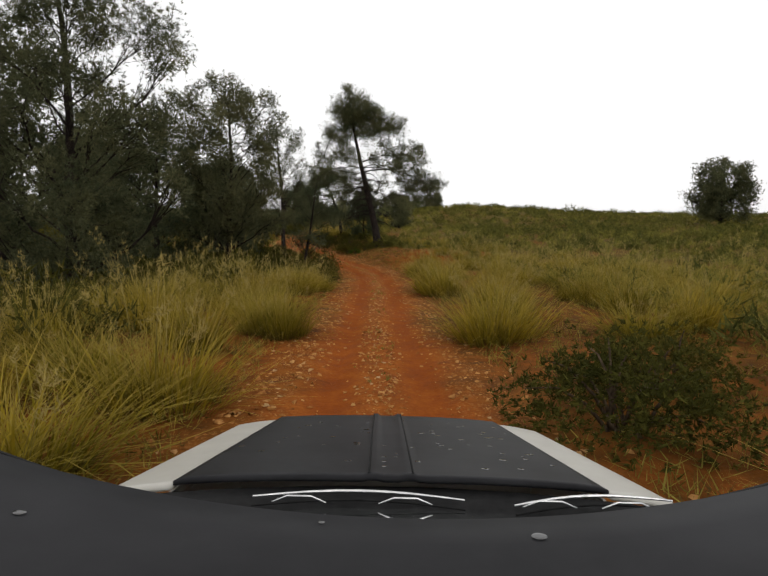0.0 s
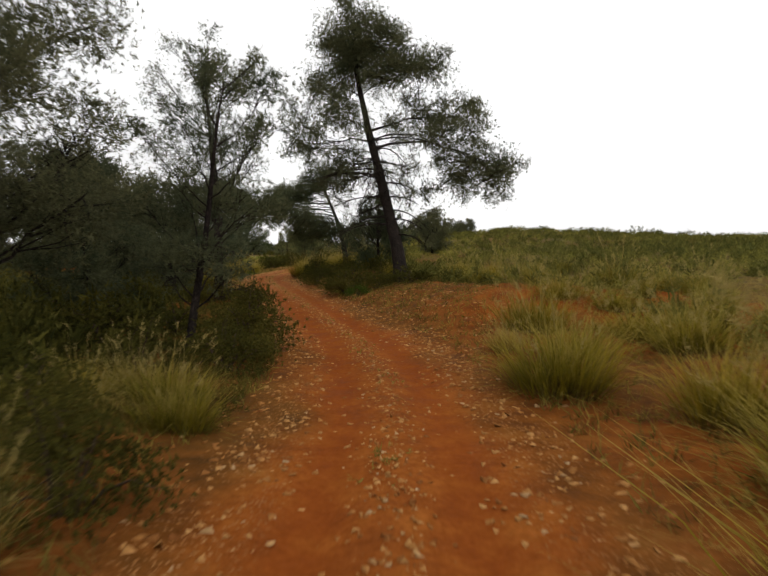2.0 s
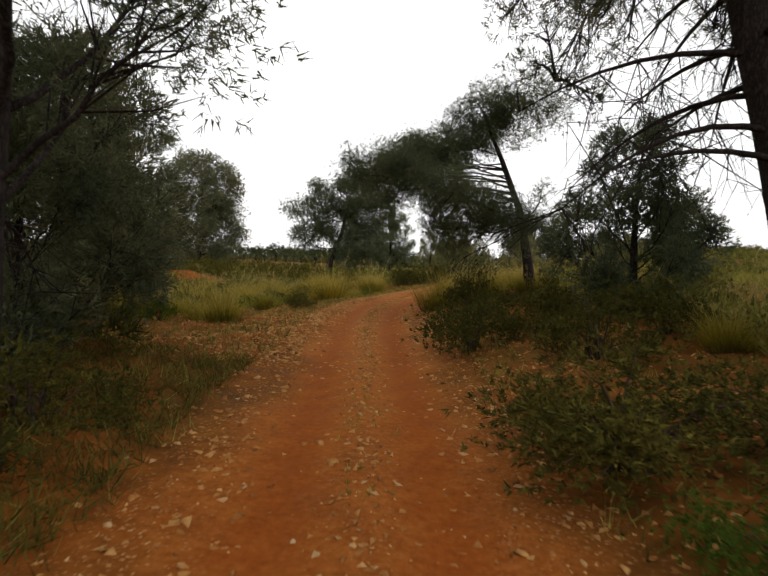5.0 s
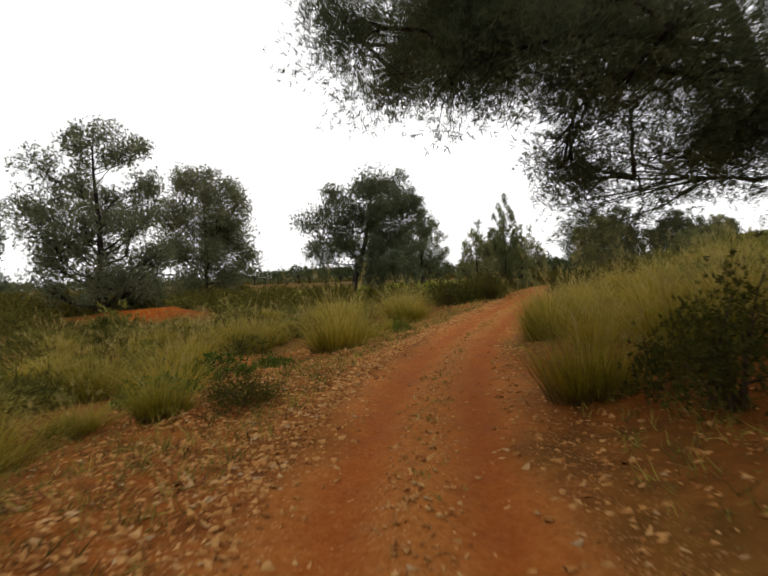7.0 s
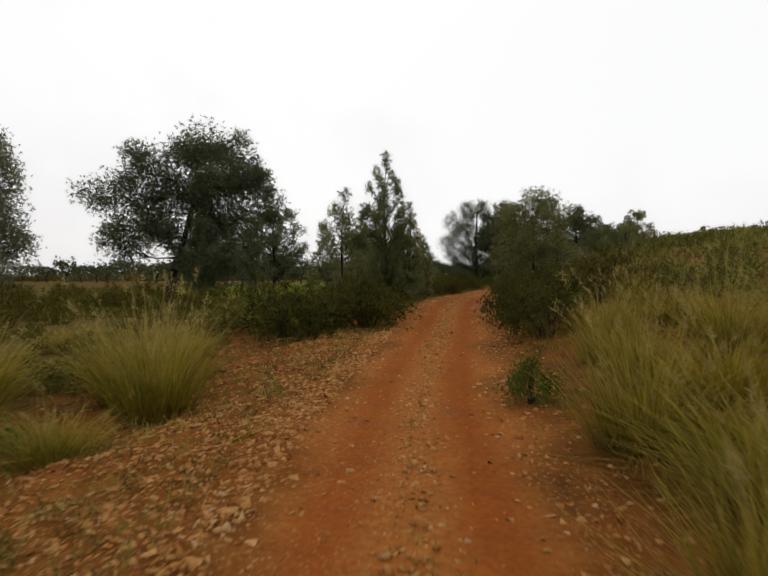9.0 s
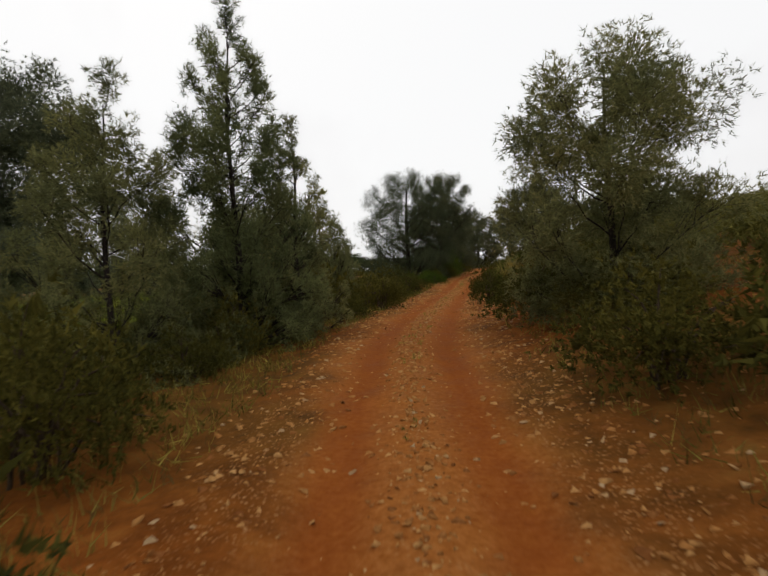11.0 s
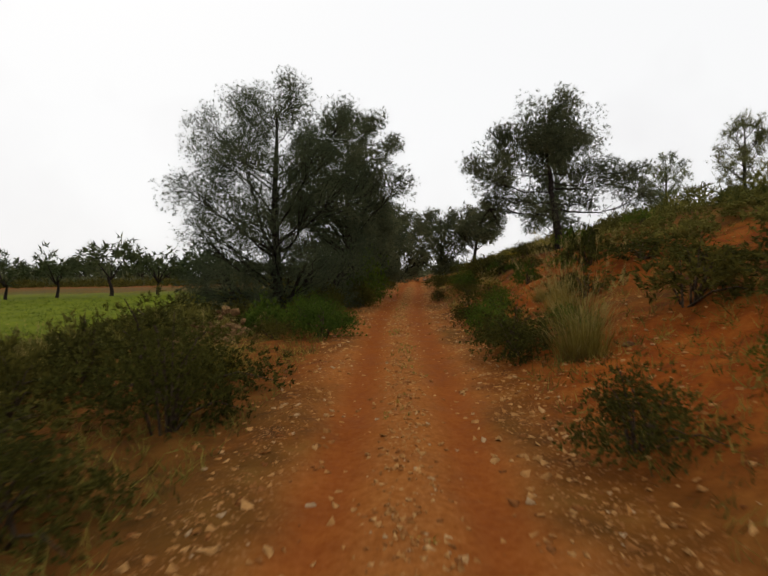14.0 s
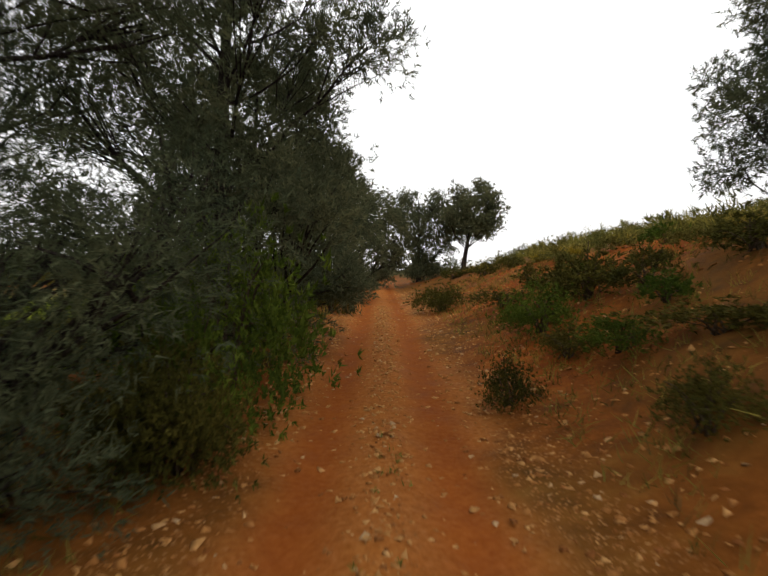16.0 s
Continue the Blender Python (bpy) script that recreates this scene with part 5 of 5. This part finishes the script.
def panel(fn, nu, nv, thick=0.012):
    """A bowed sheet, with an underside, from fn(u, v) over the unit square."""
    u, v = np.meshgrid(np.linspace(0, 1, nu), np.linspace(0, 1, nv))
    top = fn(u, v).reshape(-1, 3)
    n = nu * nv
    verts = np.concatenate([top, top - np.array([0, 0, thick])])
    i = np.arange(n).reshape(nv, nu)
    q = np.stack([i[:-1, :-1], i[:-1, 1:], i[1:, 1:], i[1:, :-1]], -1).reshape(-1, 4)
    rim = np.concatenate([i[0, :], i[1:, -1], i[-1, -2::-1], i[-2:0:-1, 0]])
    nxt = np.roll(rim, -1)
    return verts, np.concatenate([q, q[:, ::-1] + n, np.stack([rim, rim + n, nxt + n, nxt], -1)])


def box_mesh(name, size, bevel, material):
    bm = bmesh.new()
    bmesh.ops.create_cube(bm, size=1)
    bmesh.ops.scale(bm, vec=Vector(size), verts=bm.verts)
    bmesh.ops.bevel(bm, geom=bm.edges[:], offset=bevel, segments=3, affect="EDGES")
    me = bpy.data.meshes.new(name)
    bm.to_mesh(me)
    bm.free()
    me.materials.append(material)
    return me


def lathe_mesh(name, profile, material, sides=32):
    """A ring turned about the x axis from (x, radius) pairs."""
    pr = np.array(profile)
    a = np.linspace(0, 2 * np.pi, sides, endpoint=False)
    verts = np.stack([np.repeat(pr[:, 0], sides), np.outer(pr[:, 1], np.cos(a)).ravel(), np.outer(pr[:, 1], np.sin(a)).ravel()], -1)
    i = np.arange(len(pr) - 1)[:, None] * sides
    j, k = np.arange(sides)[None], (np.arange(sides)[None] + 1) % sides
    return mesh_of(name, verts, np.stack([i + j, i + k, i + sides + k, i + sides + j], -1).reshape(-1, 4), material, True)


def build_car():
    """An off-road car, standing level with the track; its own origin lies two metres over the ground at the roof's front."""
    car = tagged(new("off_road_car"), "silver-beige off-road car with wet black bonnet and roof", "car")

    def hood_z(x, y):
        return -0.62 - 0.158 * (y - 1.54) / 1.22 - 0.05 * np.abs(x / 0.8) ** 3 + 0.012

    def hood(u, v):
        x = (u - 0.5) * 2 * (0.60 - 0.105 * v)
        y = 1.54 + 1.21 * v - 0.05 * (x / 0.6) ** 2 * v
        crease = 0.012 * np.exp(-((np.abs(x) - 0.050) / 0.010) ** 2)
        drop = 0.06 * np.clip((v - 0.95) / 0.05, 0, 1) ** 2
        return np.stack([x, y, hood_z(x, y) + crease - drop], -1)

    bonnet = part("bonnet", mesh_of("bonnet", *panel(hood, 61, 24), CAR_BLACK, True), car, "wet black bonnet with two raised creases")
    for x in (-0.05, 0.05):
        ys = np.linspace(1.58, 2.70, 12)
        part("seam", mesh_of("seam", *tube(np.stack([np.full(12, x * 1.25), ys, hood_z(x, ys) + 0.006], -1), np.full(12, 0.0035), 5), CAR_TRIM, True), bonnet)
    rng = np.random.default_rng(3)

    def drops(n, place, zf, size):
        vs, fs = [], []
        for k in range(n):
            x, y = place()
            s = rng.uniform(*size)
            a = np.linspace(0, 2 * np.pi, 9, endpoint=False)
            ring = np.stack([x + s * np.cos(a) * 1.2, y + s * np.sin(a), zf(x + s * np.cos(a), y + s * np.sin(a)) + 0.001], -1)
            cap = np.stack([x + s * 0.6 * np.cos(a), y + s * 0.6 * np.sin(a), zf(x + s * 0.6 * np.cos(a), y + s * 0.6 * np.sin(a)) + 0.0014], -1)
            o = k * 18
            vs += [ring, cap]
            fs += [(o + i, o + (i + 1) % 9, o + 9 + (i + 1) % 9, o + 9 + i) for i in range(9)] + [tuple(o + 9 + i for i in range(9))]
        return np.concatenate(vs), fs

    v, f = drops(70, lambda: (rng.uniform(-0.52, 0.52), rng.uniform(1.65, 2.62)), hood_z, (0.004, 0.012))
    tagged(part("water", mesh_of("water", v, f, WATER), bonnet), kind="stuff")
    for s in (-1, 1):
        def wing(u, v, s=s):
            x = s * (0.602 - 0.105 * v + u * (0.235 - 0.026 * v))
            y = 1.52 + 1.20 * v - 0.10 * u * u * v
            return np.stack([x, y, hood_z(x, y) - 0.01 - 0.05 * np.clip((u - 0.85) / 0.15, 0, 1) ** 2 - 0.06 * np.clip((v - 0.95) / 0.05, 0, 1) ** 2], -1)
        part("wing", mesh_of("wing", *panel(wing, 12, 16), CAR_PAINT, True), car, "silver-beige front wing")

    def roof_z(x, y):
        return -0.251 + 0.050 * (x / 0.55) ** 2 - 0.02 * np.clip((np.abs(x) - 0.58) / 0.1, 0, 1) ** 2 + 0.006 * (y - 0.586)

    def roof(u, v):
        x = (u - 0.5) * 2 * 0.68
        y = (0.586 + 0.10 * (x / 0.55) ** 2) * v + (-2.3) * (1 - v)
        return np.stack([x, y, roof_z(x, np.minimum(y, 0.586)) - 0.03 * np.clip((v - 0.985) / 0.015, 0, 1)], -1)

    roof_part = part("roof", mesh_of("roof", *panel(roof, 40, 60, 0.03), CAR_BLACK, True), car, "wet black roof panel")
    v, f = drops(44, lambda: (rng.uniform(-0.6, 0.6), rng.uniform(0.05, 0.55)), lambda x, y: roof_z(x, np.minimum(y, 0.586)), (0.002, 0.008))
    tagged(part("water", mesh_of("water", v, f, WATER), roof_part), kind="stuff")

    def seal(u, v):
        x = (u - 0.5) * 2 * 0.68
        return np.stack([x, 0.59 + 0.10 * (x / 0.55) ** 2 + 0.03 * v, -0.282 + 0.050 * (x / 0.55) ** 2 - 0.015 * v], -1)

    part("seal", mesh_of("seal", *panel(seal, 40, 3, 0.01), CAR_TRIM, True), car)

    def glass(u, v):
        x = (u - 0.5) * 2 * (0.74 - 0.09 * v)
        y = 1.47 + (0.62 - 1.47) * v - 0.10 * (x / 0.7) ** 2 * (1 - v)
        return np.stack([x, y, -0.66 + (0.66 - 0.312) * v - 0.02 * (x / 0.7) ** 2], -1)

    wind = part("windscreen", mesh_of("windscreen", *panel(glass, 20, 12, 0.006), GLASS, True), car, "clear raked windscreen")
    wind.visible_shadow = False

    def scuttle(u, v):
        x = (u - 0.5) * 2 * 0.80
        return np.stack([x, 1.40 + 0.15 * v - 0.08 * (x / 0.8) ** 2, -0.665 + 0.03 * v - 0.02 * (x / 0.8) ** 2], -1)

    part("scuttle", mesh_of("scuttle", *panel(scuttle, 30, 4, 0.02), CAR_TRIM, True), car, "black grille panel below the windscreen")
    for x0, x1 in ((-0.36, 0.19), (0.32, 0.73)):
        w = np.linspace(0, 1, 9)
        pts = np.stack([x0 + (x1 - x0) * w, 1.45 + 0.03 * np.sin(w * 3.1), -0.627 + 0.007 * np.sin(w * 3.1) + 0.02 * (w - .5) * (x0 > 0)], -1)
        wiper = part("wiper", mesh_of("wiper", *tube(pts, 0.0025 + 0.002 * np.sin(w * 3.1), 6), CAR_METAL, True), car, "steel wiper lying on the scuttle")
        part("wiper_blade", mesh_of("wiper_blade", *tube(pts - np.array([0, 0.02, 0.016]), np.full(9, 0.003), 5), CAR_TRIM, True), wiper)
        for q in (0.22, 0.72):
            c = np.array([x0 + (x1 - x0) * q, 1.445, -0.626])
            part("bracket", mesh_of("bracket", *tube(c + np.array([[-.07, 0, -.012], [-.03, 0, .004], [.03, 0, .004], [.07, 0, -.012]]), [.0015, .003, .003, .0015], 5), CAR_METAL, True), wiper)

    for s in (-1, 1):
        side = part("body_side", box_mesh("body_side", (0.10, 2.9, 0.62), 0.04, CAR_PAINT), car, "silver-beige side panel")
        side.location = (s * 0.78, 0.02, -1.08)
        flank = part("front_flank", box_mesh("front_flank", (0.06, 1.22, 0.46), 0.025, CAR_PAINT), car, "silver-beige flank over the front wheel")
        flank.location, flank.rotation_euler = (s * 0.745, 2.05, -1.06), (0, 0, radians(4.6 * s))
        for k, yd in enumerate((0.72, -0.38)):
            door = part("door", box_mesh("door", (0.05, 1.02, 0.58), 0.025, CAR_PAINT), car)
            door.location = (s * 0.815, yd, -1.06)
            handle = part("door_handle", box_mesh("door_handle", (0.03, 0.15, 0.03), 0.01, CAR_TRIM), door)
            handle.location = (s * 0.035, -0.38, 0.17)
            pane = part("window", box_mesh("window", (0.012, 0.70, 0.36), 0.004, GLASS), car)
            pane.location, pane.rotation_euler = (s * 0.735, yd - 0.24, -0.55), (0, radians(-14 * s), 0)
            pane.visible_shadow = False
        part("pillar", mesh_of("pillar", *tube(np.array([[s * .76, 1.40, -.70], [s * .72, 1.0, -.52], [s * .67, .62, -.295]]), [.035, .033, .03], 8), CAR_BLACK, True), car)
        part("pillar", mesh_of("pillar", *tube(np.array([[s * .77, -2.25, -.78], [s * .72, -2.22, -.52], [s * .66, -2.18, -.31]]), [.05, .05, .04], 8), CAR_BLACK, True), car)
        for yw in (2.12, -1.45):
            wheel = part("wheel", lathe_mesh("wheel", [(-.10, .20), (-.11, .24), (-.02, .12), (.02, .05), (.02, 0.001)] if s < 0 else [(.10, .20), (.11, .24), (.02, .12), (-.02, .05), (-.02, 0.001)], CAR_METAL), car, "steel wheel rim")
            wheel.location = (s * 0.70, yw, -1.64)
            part("tyre", lathe_mesh("tyre", [(-.10, .21), (-.115, .27), (-.10, .345), (-.06, .362), (.06, .362), (.10, .345), (.115, .27), (.10, .21), (-.10, .21)], CAR_TRIM), wheel, "muddy black tyre")
        lamp = part("headlight", lathe_mesh("headlight", [(0, .001), (.02, .06), (.01, .09), (-.05, .095)], LENS), car, "round headlight")
        lamp.location, lamp.rotation_euler = (s * 0.58, 2.70, -1.0), (0, 0, radians(90))
    for nm, size, loc, mat in (("grille", (0.92, 0.06, 0.22), (0, 2.68, -1.0), CAR_TRIM), ("nose_panel", (1.56, 0.10, 0.42), (0, 2.64, -1.05), CAR_PAINT), ("bumper", (1.66, 0.16, 0.18), (0, 2.74, -1.38), CAR_TRIM),
                               ("tailgate", (1.5, 0.10, 0.95), (0, -2.3, -0.95), CAR_PAINT), ("rear_bumper", (1.6, 0.16, 0.18), (0, -2.40, -1.42), CAR_TRIM), ("floor_pan", (1.45, 4.6, 0.16), (0, 0.2, -1.46), CAR_TRIM), ("dashboard", (1.36, 0.4, 0.3), (0, 1.05, -0.92), CAR_TRIM)):
        ob = part(nm, box_mesh(nm, size, min(size) * 0.3, mat), car)
        ob.location = loc
    return car


car = build_car()
car.matrix_world = pose(3.042, -32.697, 1.953, -3.3, 0.6, 0.4)
